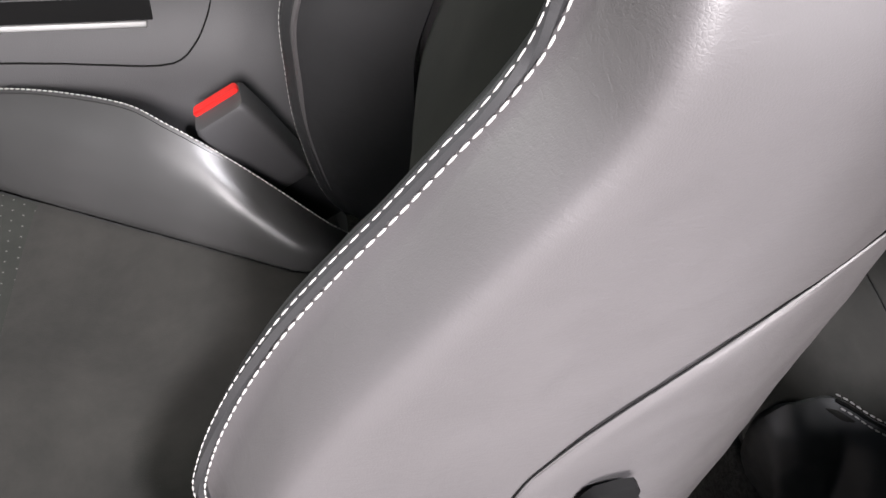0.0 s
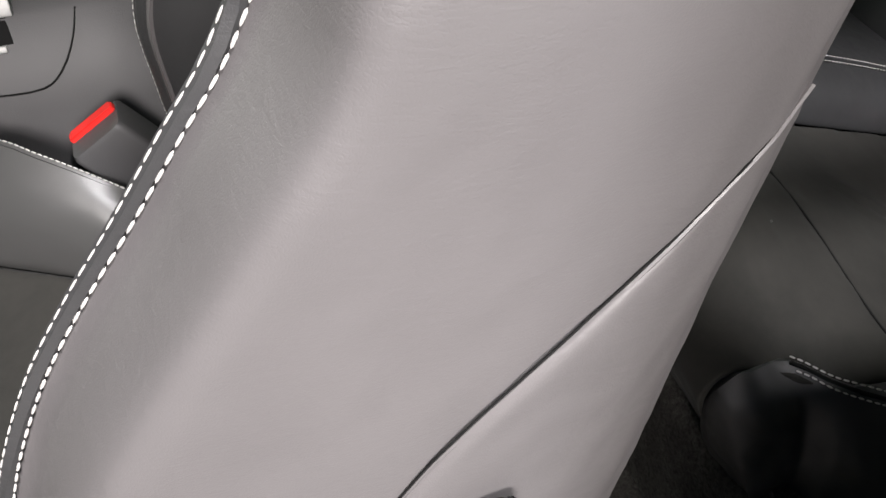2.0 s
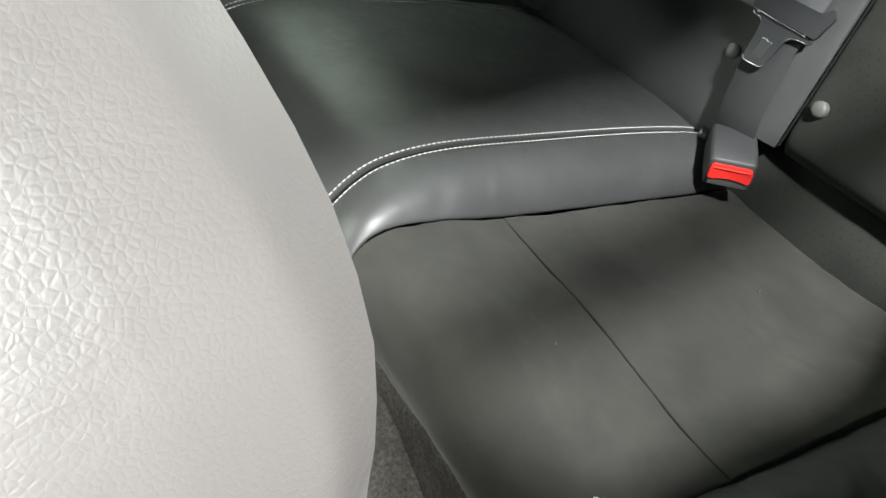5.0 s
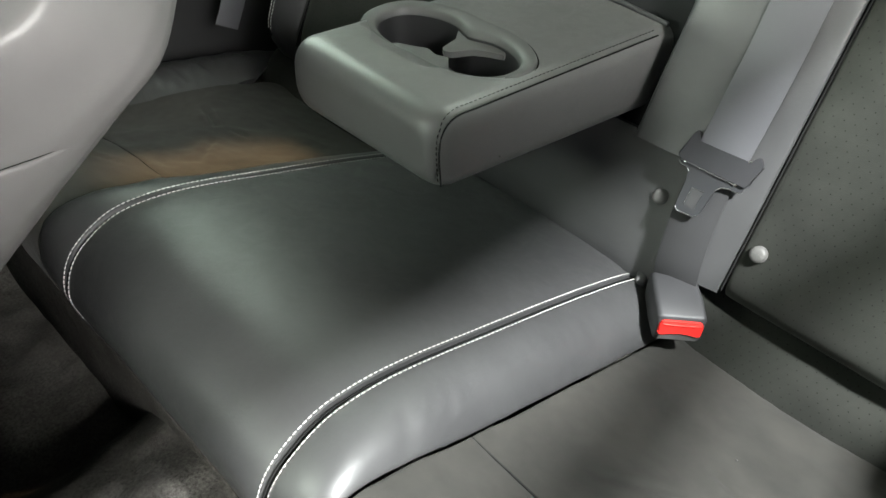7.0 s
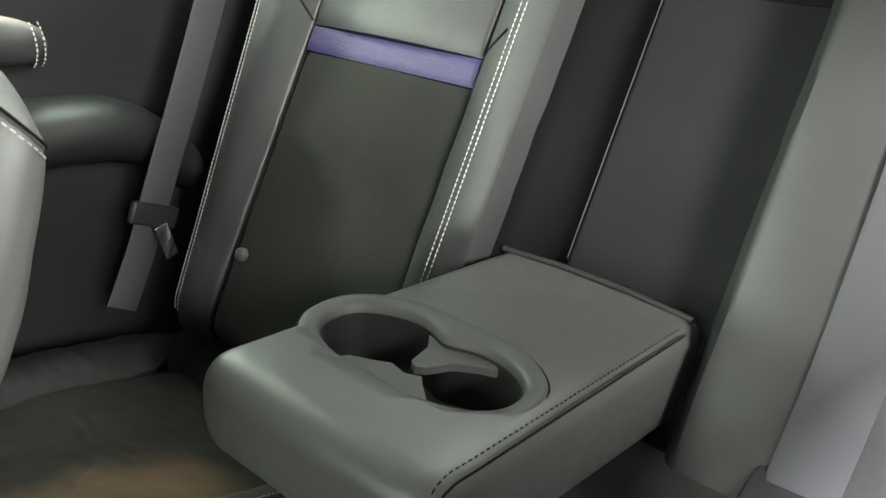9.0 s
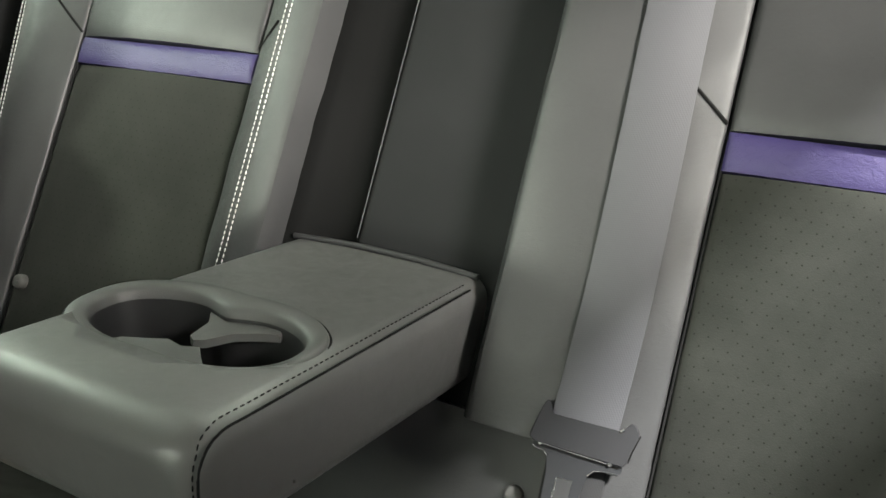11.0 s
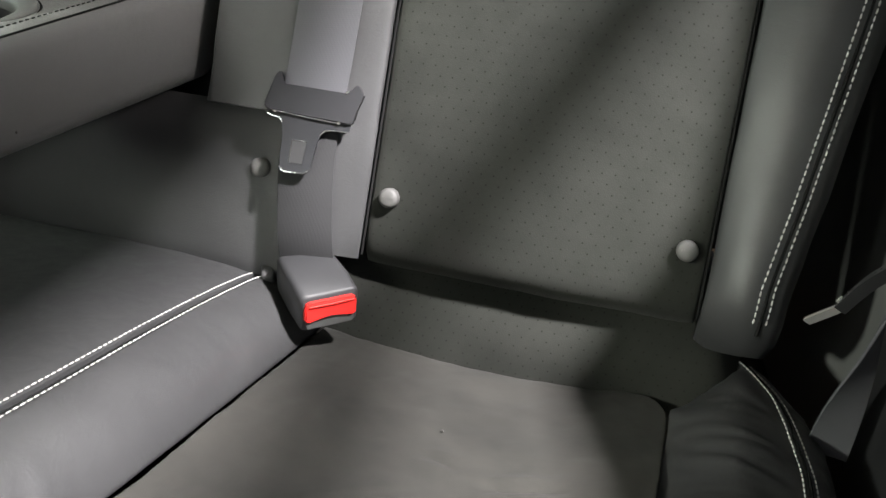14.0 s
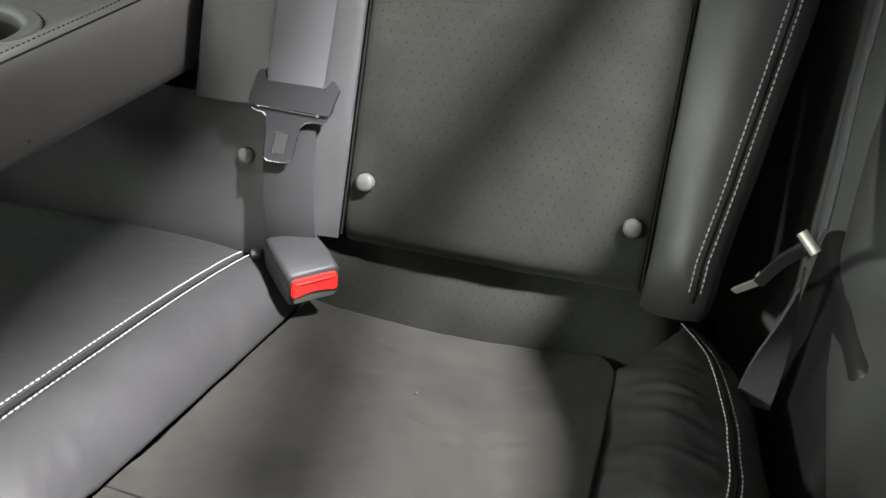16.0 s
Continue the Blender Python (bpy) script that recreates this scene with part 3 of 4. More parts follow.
def roll_far_h(v, u):
    return 0.036 * math.sin(math.pi * (0.04 + 0.62 * v)) - 0.09 * max(0.0, v - 0.86) ** 1.2 * 6


back_pad("inner_bolster", 0.158, 0.342, 0.474, 1.02, M_LEATHER, roll_h, "black leather inner bolster beside the armrest well", nv=36, sides=(0, 1, 1, 0), seed=9)
back_pad("inner_bolster", 0.158, 0.235, 0.362, 0.476, M_LEATHER, lambda v, u: roll_h(v * 0.42, u), "black leather lower end of the inner bolster", nu=14, sides=(1, 0, 1, 0), edge=0.002)
back_pad("inner_bolster", 0.689, 0.580, 0.345, 1.02, M_LEATHER, roll_far_h, "black leather inner bolster beside the armrest well", nv=36, sides=(1, 1, 1, 0), seed=10)
for f in (0.40, 0.49):
    part("stitching", stitches(lambda u: B(0.689 - 0.109 * f, 0.40 + 0.58 * u, roll_far_h(f, u) + 0.0016), 0.0062, 0.0048, 0.0008), M_THREAD, back, "white double stitching on the inner bolster")
back_pad("lower_centre_panel", 0.225, 0.640, 0.330, 0.478, M_LEATHER, lambda v, u: 0.012 - 0.05 * max(0, 0.35 - u) ** 2, "black leather panel below the armrest", nu=20, seed=12)
back_pad("well_panel", 0.338, 0.505, 0.478, 0.866, M_PANEL, lambda v, u: -0.012, "dark fabric panel of the armrest well", edge=0.002, sides=(1, 1, 0, 1))
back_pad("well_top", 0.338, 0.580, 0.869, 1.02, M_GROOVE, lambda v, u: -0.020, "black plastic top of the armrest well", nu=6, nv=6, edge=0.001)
# dark sheet over the bolster's rolled edge, the well's shade painted in
back_pad("well_side", 0.507, 0.594, 0.478, 0.94, M_WELL_SHADE, lambda v, u: -0.035 + 0.045 * v**1.5 + 0.003 * math.sin(9 * v + 2 * u), "near-black side of the armrest well, shade put into its colour", nu=8, nv=6, edge=0.001)
part("seam", seam(lambda u: B(0.506, 0.60 + 0.262 * u, -0.011), 0.0007), M_TRIM, back, "pale edging of the well panel")
def corner_seam(ya, yb, z0, h):
    def at(u):
        y = ya + (yb - ya) * u
        return B(y, z0 + abs(yb - ya) * 0.75 * u, h(u) + 0.0006)

    part("seam", seam(at, 0.0016, 14), M_GROOVE, back)


corner_seam(0.159, 0.193, 0.745, lambda u: roll_h(0.19 * u, 0))
corner_seam(-0.159, -0.21, 0.745, lambda u: bol_h(0.55 * u, 0.6))
corner_seam(0.688, 0.655, 0.768, lambda u: roll_far_h(0.31 * u, 0))
corner_seam(0.987, 1.06, 0.768, lambda u: bol_h(0.55 * u, 0.6))
for ya in (-0.1575, 0.1575, 0.6895, 0.9855):
    part("seam", seam(lambda u: B(ya, 0.366 + 0.646 * u, -0.001), 0.0013), M_GROOVE, back)


def anchor_button(y, z, h):
    t = thing("anchor_button", "round grey plastic child seat anchor button on the backrest", "button", "anchor buttons")
    rot = Matrix.Translation(B(y, z, h)) @ Vector((-0.891, 0, 0.454)).to_track_quat("Z", "Y").to_matrix().to_4x4()
    rings = [[Vector((r * math.cos(a), r * math.sin(a), zz)) for a in (2 * math.pi * k / 24 for k in range(24))] for r, zz in ((0.0095, -0.006), (0.0095, 0.002), (0.0085, 0.004), (0.006, 0.0052), (0.002, 0.0055))]
    part("cap", turned(loft(rings), rot), M_BUTTON, t)
    part("slot", turned(box(-0.005, 0.005, -0.0007, 0.0007, 0.0045, 0.0060, 0), rot), M_BUTTON, t, "moulded ridge")


anchor_button(0.137, 0.418, 0.006)
anchor_button(-0.138, 0.418, 0.006)
anchor_button(0.267, 0.425, 0.014)
anchor_button(0.966, 0.470, 0.006)

# ---- folding armrest with two cup holders ----
arm = thing("folding_armrest", "black leather folding centre armrest, lowered, with two cup holders", "armrest")
AX0, AX1 = -0.303, 0.085


def arm_ring(x, inset):
    f = (x - AX0) / (AX1 - AX0)
    zt = 0.619 - 0.030 * f - inset * 0.8
    zb = 0.533 - 0.050 * f + inset * 0.8
    y0, y1 = 0.345 + inset * 0.6, 0.580 - inset * 0.6
    r, out = min(0.020, (zt - zb) / 2 - 0.001), []
    for cy, cz, a0 in ((y1 - r, zt - r, 0), (y0 + r, zt - r, 90), (y0 + r, zb + r, 180), (y1 - r, zb + r, 270)):
        for k in range(7):
            a = radians(a0 + 15 * k)
            out.append(Vector((x, cy + r * math.cos(a), cz + r * math.sin(a))))
    extra = []
    for k, p in enumerate(out):
        extra.append(p)
        q = out[(k + 1) % len(out)]
        if (q - p).length > 0.03:
            for m in range(1, 10):
                extra.append(p.lerp(q, m / 10))
    return extra


stations = [(AX0 + 0.030 * (1 - math.cos(radians(a))), 0.030 * (1 - math.sin(radians(a)))) for a in range(0, 91, 10)]
stations += [(AX0 + 0.03 + (AX1 - AX0 - 0.03) * k / 20, 0.0) for k in range(1, 21)]
body = part("body", loft([arm_ring(x, i) for x, i in stations]), M_ARM, arm)
CUP = Vector((-0.165, 0.476, 0))


def oval(a, b, z, n=96, cusp=0.06):
    """An oval with flattened long sides, a along x and b along y; cusp: how far its rear side is drawn in between the cups."""
    out = []
    for k in range(n):
        t = 2 * math.pi * k / n
        c, s = math.cos(t), math.sin(t)
        waist = 1.0 - (cusp if c > 0 else 0.06) * math.exp(-((abs(s) / 0.22) ** 1.4))
        out.append(Vector((CUP.x + math.copysign(abs(c) ** 0.85, c) * a * waist, CUP.y + math.copysign(abs(s) ** 0.9, s) * b, z)))
    return out


def arm_top(x):
    return 0.619 - 0.030 * (x - AX0) / (AX1 - AX0)


cut_me = part("cutter", loft([oval(0.060, 0.106, 0.545), oval(0.060, 0.106, 0.66)]), M_PLASTIC)
mod = body.modifiers.new("well", "BOOLEAN")
mod.operation, mod.object, mod.solver = "DIFFERENCE", cut_me, "EXACT"
done = bpy.data.meshes.new_from_object(body.evaluated_get(bpy.context.evaluated_depsgraph_get()))
body.modifiers.clear()
body.data = done
bpy.data.objects.remove(cut_me)
zt = arm_top(CUP.x) - 0.0055
rim = [oval(0.065, 0.110, zt - 0.006), oval(0.0675, 0.1125, zt + 0.001), oval(0.0680, 0.1130, zt + 0.004), oval(0.0668, 0.1118, zt + 0.0062), oval(0.0630, 0.1085, zt + 0.0070), oval(0.0570, 0.1035, zt + 0.0066), oval(0.0520, 0.0995, zt + 0.0052, cusp=0.16), oval(0.0495, 0.0972, zt + 0.0025, cusp=0.24), oval(0.0485, 0.0960, zt - 0.004, cusp=0.28)]
cup = part("cup_holder", loft(rim, False), M_RING, arm, "dark grey plastic double cup holder rim")
# well and floor darker than the rim: the cups' deep shade set by colour
part("cup_well", loft([oval(0.0485, 0.0960, zt - 0.004, cusp=0.28), oval(0.0475, 0.0950, zt - 0.02, cusp=0.28), oval(0.044, 0.092, zt - 0.060, cusp=0.28), oval(0.030, 0.075, zt - 0.062, cusp=0.28)], False), M_PLASTIC, cup, "plastic well of the two cups, depth shading put into its black")
# thin dark tube drawn in place of the shadow under the rim's edge
groove = oval(0.0688, 0.1138, zt + 0.0030)
part("rim_shadow_gap", tube(groove + groove[:1], 0.0011, 6), M_GROOVE, cup, "dark line painted for the shadow gap round the rim")
floor_ring = loft([oval(0.046, 0.094, zt - 0.0605), oval(0.046, 0.094, zt - 0.064)])
part("cup_floor", floor_ring, M_PLASTIC, cup)


def fin(pts, z0, z1):
    bm = loft([[Vector((x, y, z0)) for x, y in pts], [Vector((x, y, z1 - 0.002)) for x, y in pts], [Vector((CUP.x + (x - CUP.x) * 0.97, CUP.y + (y - CUP.y) * 0.97, z1)) for x, y in pts]])
    return bm


yf = [(-0.112, 0.52), (-0.122, 0.503), (-0.142, 0.487), (-0.168, 0.482), (-0.173, 0.474), (-0.168, 0.466), (-0.148, 0.455), (-0.137, 0.438), (-0.131, 0.424), (-0.112, 0.43)]
part("cup_divider", fin([(x + 0.004, y) for x, y in yf], zt - 0.014, zt - 0.007), M_RING, cup, "grey forked divider between the cups")
ff = [(-0.212, 0.53), (-0.198, 0.520), (-0.189, 0.500), (-0.182, 0.487), (-0.186, 0.470), (-0.180, 0.456), (-0.190, 0.446), (-0.203, 0.43), (-0.212, 0.43)]
part("cup_divider", fin(ff, zt - 0.014, zt - 0.004), M_RING, cup)


def arm_edge(u):
    pts = [(-0.296, 0.3445, 0.545), (-0.2985, 0.3445, 0.585), (-0.293, 0.3455, 0.604), (-0.276, 0.3465, 0.6135), (-0.24, 0.3465, 0.6115), (-0.1, 0.3465, 0.6005), (0.05, 0.3465, 0.5885)]
    return spline(pts, u)


part("seam", seam(arm_edge, 0.0009), M_GROOVE, arm)
part("stitching", stitches(lambda u: arm_edge(u) + Vector((0.002 if u < 0.2 else 0, 0.0062, 0.0042 if u > 0.15 else 0)), 0.0062, 0.0042, 0.0006), M_GROOVE, arm, "dark tonal stitching along the edge")
part("rear_piping", tube([(0.078, 0.352, 0.5905), (0.084, 0.42, 0.5925), (0.086, 0.50, 0.5925), (0.082, 0.574, 0.5905)], 0.0032, 10), M_LEATHER, arm, "leather piping at the hinge")

# ---- rear seat belt, buckle ----
def belt_h(y):
    """How far the inner bolster stands out under the belt."""
    return 0.040 * math.sin(math.pi * (0.04 + 0.60 * (y - 0.158) / 0.184))


OUT = Vector((-0.891, 0, 0.454))
ACROSS = Vector((0, 1, 0)) + OUT * 0.27
belt = thing("rear_seat_belt", "grey woven rear seat belt lying over the backrest with black tongue", "seat belt")
BELT = [(0.217, 1.02), (0.2165, 0.83), (0.214, 0.72), (0.2125, 0.61), (0.2135, 0.55), (0.2155, 0.495)]
part("webbing", ribbon([B(y, z, belt_h(y) + 0.0035) for y, z in BELT], lambda u: ACROSS, 0.0285, 0.0012), M_WEB, belt)
low = [B(0.2150, 0.490, belt_h(0.215) + 0.0015), B(0.2140, 0.44, belt_h(0.214) + 0.004), B(0.2095, 0.40, belt_h(0.2095) + 0.006), B(0.2045, 0.365, belt_h(0.2045) + 0.003), B(0.200, 0.325, 0.004)]
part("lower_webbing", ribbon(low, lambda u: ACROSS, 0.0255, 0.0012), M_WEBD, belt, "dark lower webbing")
# tongue: local x runs across the seat, y down the backrest, z out of it
ux = ACROSS.normalized()
uy = (Vector((-0.454, 0, -0.891)) + OUT * 0.16).normalized()
uz = ux.cross(uy)
tm = Matrix(((*ux, 0), (*uy, 0), (*uz, 0), (0, 0, 0, 1))).transposed()
tm.translation = B(0.213, 0.487, belt_h(0.213) + 0.0085)


def plate(outline, z0, z1, m, bev=0.0016, seg=2):
    bm = loft([[Vector((x, y, z0)) for x, y in outline], [Vector((x, y, z1)) for x, y in outline]])
    bmesh.ops.bevel(bm, geom=[e for e in bm.edges], offset=bev, segments=seg, affect="EDGES", clamp_overlap=True)
    return turned(bm, m)


head = [(0.044, 0.010), (0.039, -0.016), (0.0375, -0.0205), (0.035, -0.0225), (0.0325, -0.021), (0.0305, -0.012), (0.0285, -0.0095)]
head += [(-0.028, -0.0095), (-0.0300, -0.011), (-0.0335, -0.0185), (-0.0365, -0.0205), (-0.0400, -0.0185), (-0.0440, -0.0120), (-0.0425, -0.006), (-0.0405, 0.002), (-0.0395, 0.013), (-0.036, 0.0175), (0.036, 0.0145), (0.042, 0.0135)]
tongue = part("tongue_head", plate(head, -0.004, 0.005, tm, 0.0018, 3), M_TONGUE, belt, "black satin plastic tongue head")
part("tongue_edge", turned(tube([(0.033, 0.0146, 0.0030), (0.0, 0.0165, 0.0036), (-0.028, 0.0174, 0.0030)], 0.0006, 8), tm), M_CHROME, tongue, "bright worn edge of the tongue")
part("tongue_edge", turned(tube([(-0.0400, 0.0125, 0.0035), (-0.0410, 0.003, 0.0045), (-0.0445, -0.0115, 0.0040)], 0.0006, 8), tm), M_GROOVE, tongue, "dark recessed side edge")
for x, y in ((0.033, 0.0148), (-0.026, 0.0172)):
    part("edge_nub", turned(tube([(x, y, 0.0015), (x, y + 0.0002, 0.0042)], 0.0016, 8), tm), M_CHROME, tongue, "bright moulded nub")
part("webbing_slot", turned(tube([(0.029, -0.0095, 0.0025), (-0.027, -0.0095, 0.0025), (-0.031, -0.0125, 0.0025)], 0.0018, 8), tm), M_GROOVE, tongue, "black slot for the webbing")
part("slot_roller", turned(tube([(-0.0275, -0.0105, 0.0045), (-0.0305, -0.0130, 0.0045)], 0.0018, 10), tm), M_CHROME, tongue)
blade = [(0.037, 0.012), (0.040, 0.0175), (0.036, 0.0195), (0.028, 0.0195), (0.0245, 0.024), (0.0225, 0.034), (0.0205, 0.058), (0.0190, 0.0655), (0.0155, 0.0685), (-0.003, 0.0680), (-0.0070, 0.0655), (-0.0085, 0.060), (-0.0095, 0.036), (-0.0110, 0.0295), (-0.0150, 0.0255), (-0.0210, 0.0240), (-0.0350, 0.0240), (-0.0375, 0.021), (-0.036, 0.015)]
blade_ob = part("tongue_blade", plate(blade, -0.0028, 0.0006, tm, 0.0008), M_BLADE, belt, "black coated metal blade")
slot = [(0.0125, 0.0385), (-0.0010, 0.0385), (-0.0005, 0.0600), (0.0120, 0.0600)]
part("blade_slot", plate(slot, -0.0015, 0.0010, tm, 0.0004), M_PLASTIC, blade_ob, "dark latch slot")
for a, b in ((slot[0], slot[1]), (slot[0], slot[3]), (slot[1], slot[2])):
    part("slot_rim", turned(tube([(*a, 0.0010), (*b, 0.0010)], 0.0004, 6), tm), M_BLADE if b == slot[2] else M_CHROME, blade_ob, "worn bright rim of the latch slot")
part("blade_tip", turned(tube([(0.0198, 0.0645, 0.0004), (0.0155, 0.0682, 0.0004), (-0.003, 0.0678, 0.0004), (-0.0072, 0.0645, 0.0004)], 0.0008, 6), tm), M_CHROME, blade_ob)
part("blade_tip", turned(tube([(-0.0108, 0.0310, 0.0003), (-0.0150, 0.0258, 0.0003), (-0.0220, 0.0240, 0.0003), (-0.035, 0.0238, 0.0003)], 0.0008, 6), tm), M_CHROME, blade_ob)
part("blade_tip", turned(tube([(0.0395, 0.0172, 0.0003), (0.0350, 0.0194, 0.0003), (0.0285, 0.0196, 0.0003), (0.0248, 0.0235, 0.0003)], 0.0006, 6), tm), M_CHROME, blade_ob)


def buckle(name, front, back_dir, wide, label, s=1.0, stalk=None, long=1.0):
    """A belt buckle: front is the middle of the red face, back_dir runs into the body."""
    t = thing(name, label, "seat belt buckle", "belt buckles")
    a = Vector(back_dir).normalized()
    w = Vector(wide)
    w = (w - a * w.dot(a)).normalized()
    h = w.cross(a)
    if h.z < 0:
        h = -h
    m = Matrix(((*(w * 1.0), 0), (*a, 0), (*h, 0), (0, 0, 0, 1))).transposed()
    m.translation = Vector(front)
    rings = []
    for y, wx, z0, z1 in ((0.0, 0.0255, -0.019, 0.016), (0.003, 0.0275, -0.021, 0.0185), (0.03, 0.028, -0.022, 0.020), (0.066, 0.027, -0.022, 0.018), (0.077, 0.0245, -0.020, 0.013), (0.080, 0.021, -0.016, 0.008)):
        r, ring = 0.006, []
        for cx, cz, a0 in ((wx - r, z1 - r, 0), (-wx + r, z1 - r, 90), (-wx + r, z0 + r, 180), (wx - r, z0 + r, 270)):
            for k in range(5):
                g = radians(a0 + 22.5 * k)
                ring.append(Vector(((cx + r * math.cos(g)) * s, y * s * long, (cz + r * math.sin(g)) * s)))
        rings.append(ring)
    housing = part("housing", turned(loft(rings), m), M_TRIM if stalk else M_BUCKLE, t)
    red = [(-0.022, 0.0125), (0.022, 0.0125), (0.0245, 0.008), (0.0245, -0.007), (0.020, -0.009), (0.013, -0.0045), (0.0, -0.0025), (-0.013, -0.0045), (-0.020, -0.009), (-0.0245, -0.007), (-0.0245, 0.008)]
    if stalk:
        red = [(-0.022, 0.0125), (0.022, 0.0125), (0.0245, 0.009), (0.0240, 0.001), (-0.0240, 0.001), (-0.0245, 0.009)]
    bm = loft([[Vector((x * s, 0.003 * s, z * s)) for x, z in red], [Vector((x * s, -0.0045 * s, z * s)) for x, z in red]])
    bmesh.ops.bevel(bm, geom=list(bm.edges), offset=0.0012, segments=2, affect="EDGES", clamp_overlap=True)
    button = part("release_button", turned(bm, m), M_RED, housing, "red release button")
    if not stalk:
        part("ridge", turned(tube([(-0.021 * s, -0.0048 * s, 0.0095 * s), (0.0, -0.0055 * s, 0.0098 * s), (0.021 * s, -0.0048 * s, 0.0095 * s)], 0.0010 * s, 8), m), M_RED, button, "raised ridge of the button")
    if not stalk:
        lip = [(-0.0235, -0.0085), (-0.0195, -0.0105), (-0.0125, -0.0060), (0.0, -0.0040), (0.0125, -0.0060), (0.0195, -0.0105), (0.0235, -0.0085), (0.0215, -0.0165), (-0.0215, -0.0165)]
        part("lip", turned(loft([[Vector((x * s, 0.002 * s, z * s)) for x, z in lip], [Vector((x * s, -0.0022 * s, z * s)) for x, z in lip]]), m), M_RING, housing, "pale grey lip below the button")
    if stalk:
        part("stalk", ribbon(stalk, lambda u: tuple(w), 0.017, 0.008, 16), M_PLASTIC, t, "black plastic stalk")
    return t


buckle("belt_buckle", (-0.0985, 0.161, 0.350), (0.72, 0.68, 0.03), (0.66, -0.74, -0.06), "black belt buckle with red button between cushion and backrest", 1.0)


# ---- front seats ----
REAR_LINE = [(-0.777, 0, 0.972), (-0.766, 0, 0.935), (-0.752, 0, 0.895), (-0.748, 0, 0.86), (-0.7535, 0, 0.813)]
SEAM = [(-0.7556, 0, 0.796), (-0.7715, 0, 0.7785), (-0.795, 0, 0.7565), (-0.8225, 0, 0.730), (-0.8555, 0, 0.696), (-0.8775, 0, 0.667), (-0.8905, 0, 0.637), (-0.899, 0, 0.56), (-0.895, 0, 0.38)]
FRONT_LINE = [(-0.8795, 0, 0.972), (-0.8855, 0, 0.91), (-0.8955, 0, 0.84), (-0.9065, 0, 0.812), (-0.9235, 0, 0.788), (-0.9415, 0, 0.763), (-0.9605, 0, 0.738), (-0.9805, 0, 0.708), (-1.0005, 0, 0.668), (-1.0145, 0, 0.628), (-1.0195, 0, 0.595), (-1.0085, 0, 0.55), (-0.9735, 0, 0.49), (-0.9285, 0, 0.42), (-0.9035, 0, 0.38)]
LOWREAR = [(-0.7535, 0, 0.813), (-0.759, 0, 0.775), (-0.7655, 0, 0.72), (-0.772, 0, 0.65), (-0.779, 0, 0.57), (-0.784, 0, 0.48), (-0.789, 0, 0.38)]
WAIST = [(0.0, 0.233, 0), (0.07, 0.2405, 0), (0.2, 0.2455, 0), (0.4, 0.2490, 0), (0.6, 0.2505, 0), (0.75, 0.2505, 0), (0.87, 0.2495, 0), (0.92, 0.2455, 0), (0.942, 0.2365, 0), (0.957, 0.2225, 0), (0.968, 0.2115, 0), (0.978, 0.2060, 0), (1.0, 0.204, 0)]
LOWEDGE = [(-0.7555, 0, 0.800), (-0.7605, 0, 0.765)] + LOWREAR[2:]
WORN_LINE = [(-0.8675, 0, 0.972), (-0.8593, 0, 0.91), (-0.8535, 0, 0.84), (-0.8589, 0, 0.812), (-0.8711, 0, 0.788), (-0.8841, 0, 0.763), (-0.8989, 0, 0.738), (-0.915, 0, 0.708), (-0.9298, 0, 0.668), (-0.9419, 0, 0.628), (-0.9485, 0, 0.595), (-0.9465, 0, 0.55), (-0.9405, 0, 0.49), (-0.9225, 0, 0.42), (-0.9035, 0, 0.38)]
HALF = 0.25


def half_width(z):
    """How far the seat's side stands from its middle at a height."""
    return HALF - 0.05 * max(0.0, (z - 0.84) / 0.095) ** 1.6 - 0.01 * max(0.0, 0.6 - z)


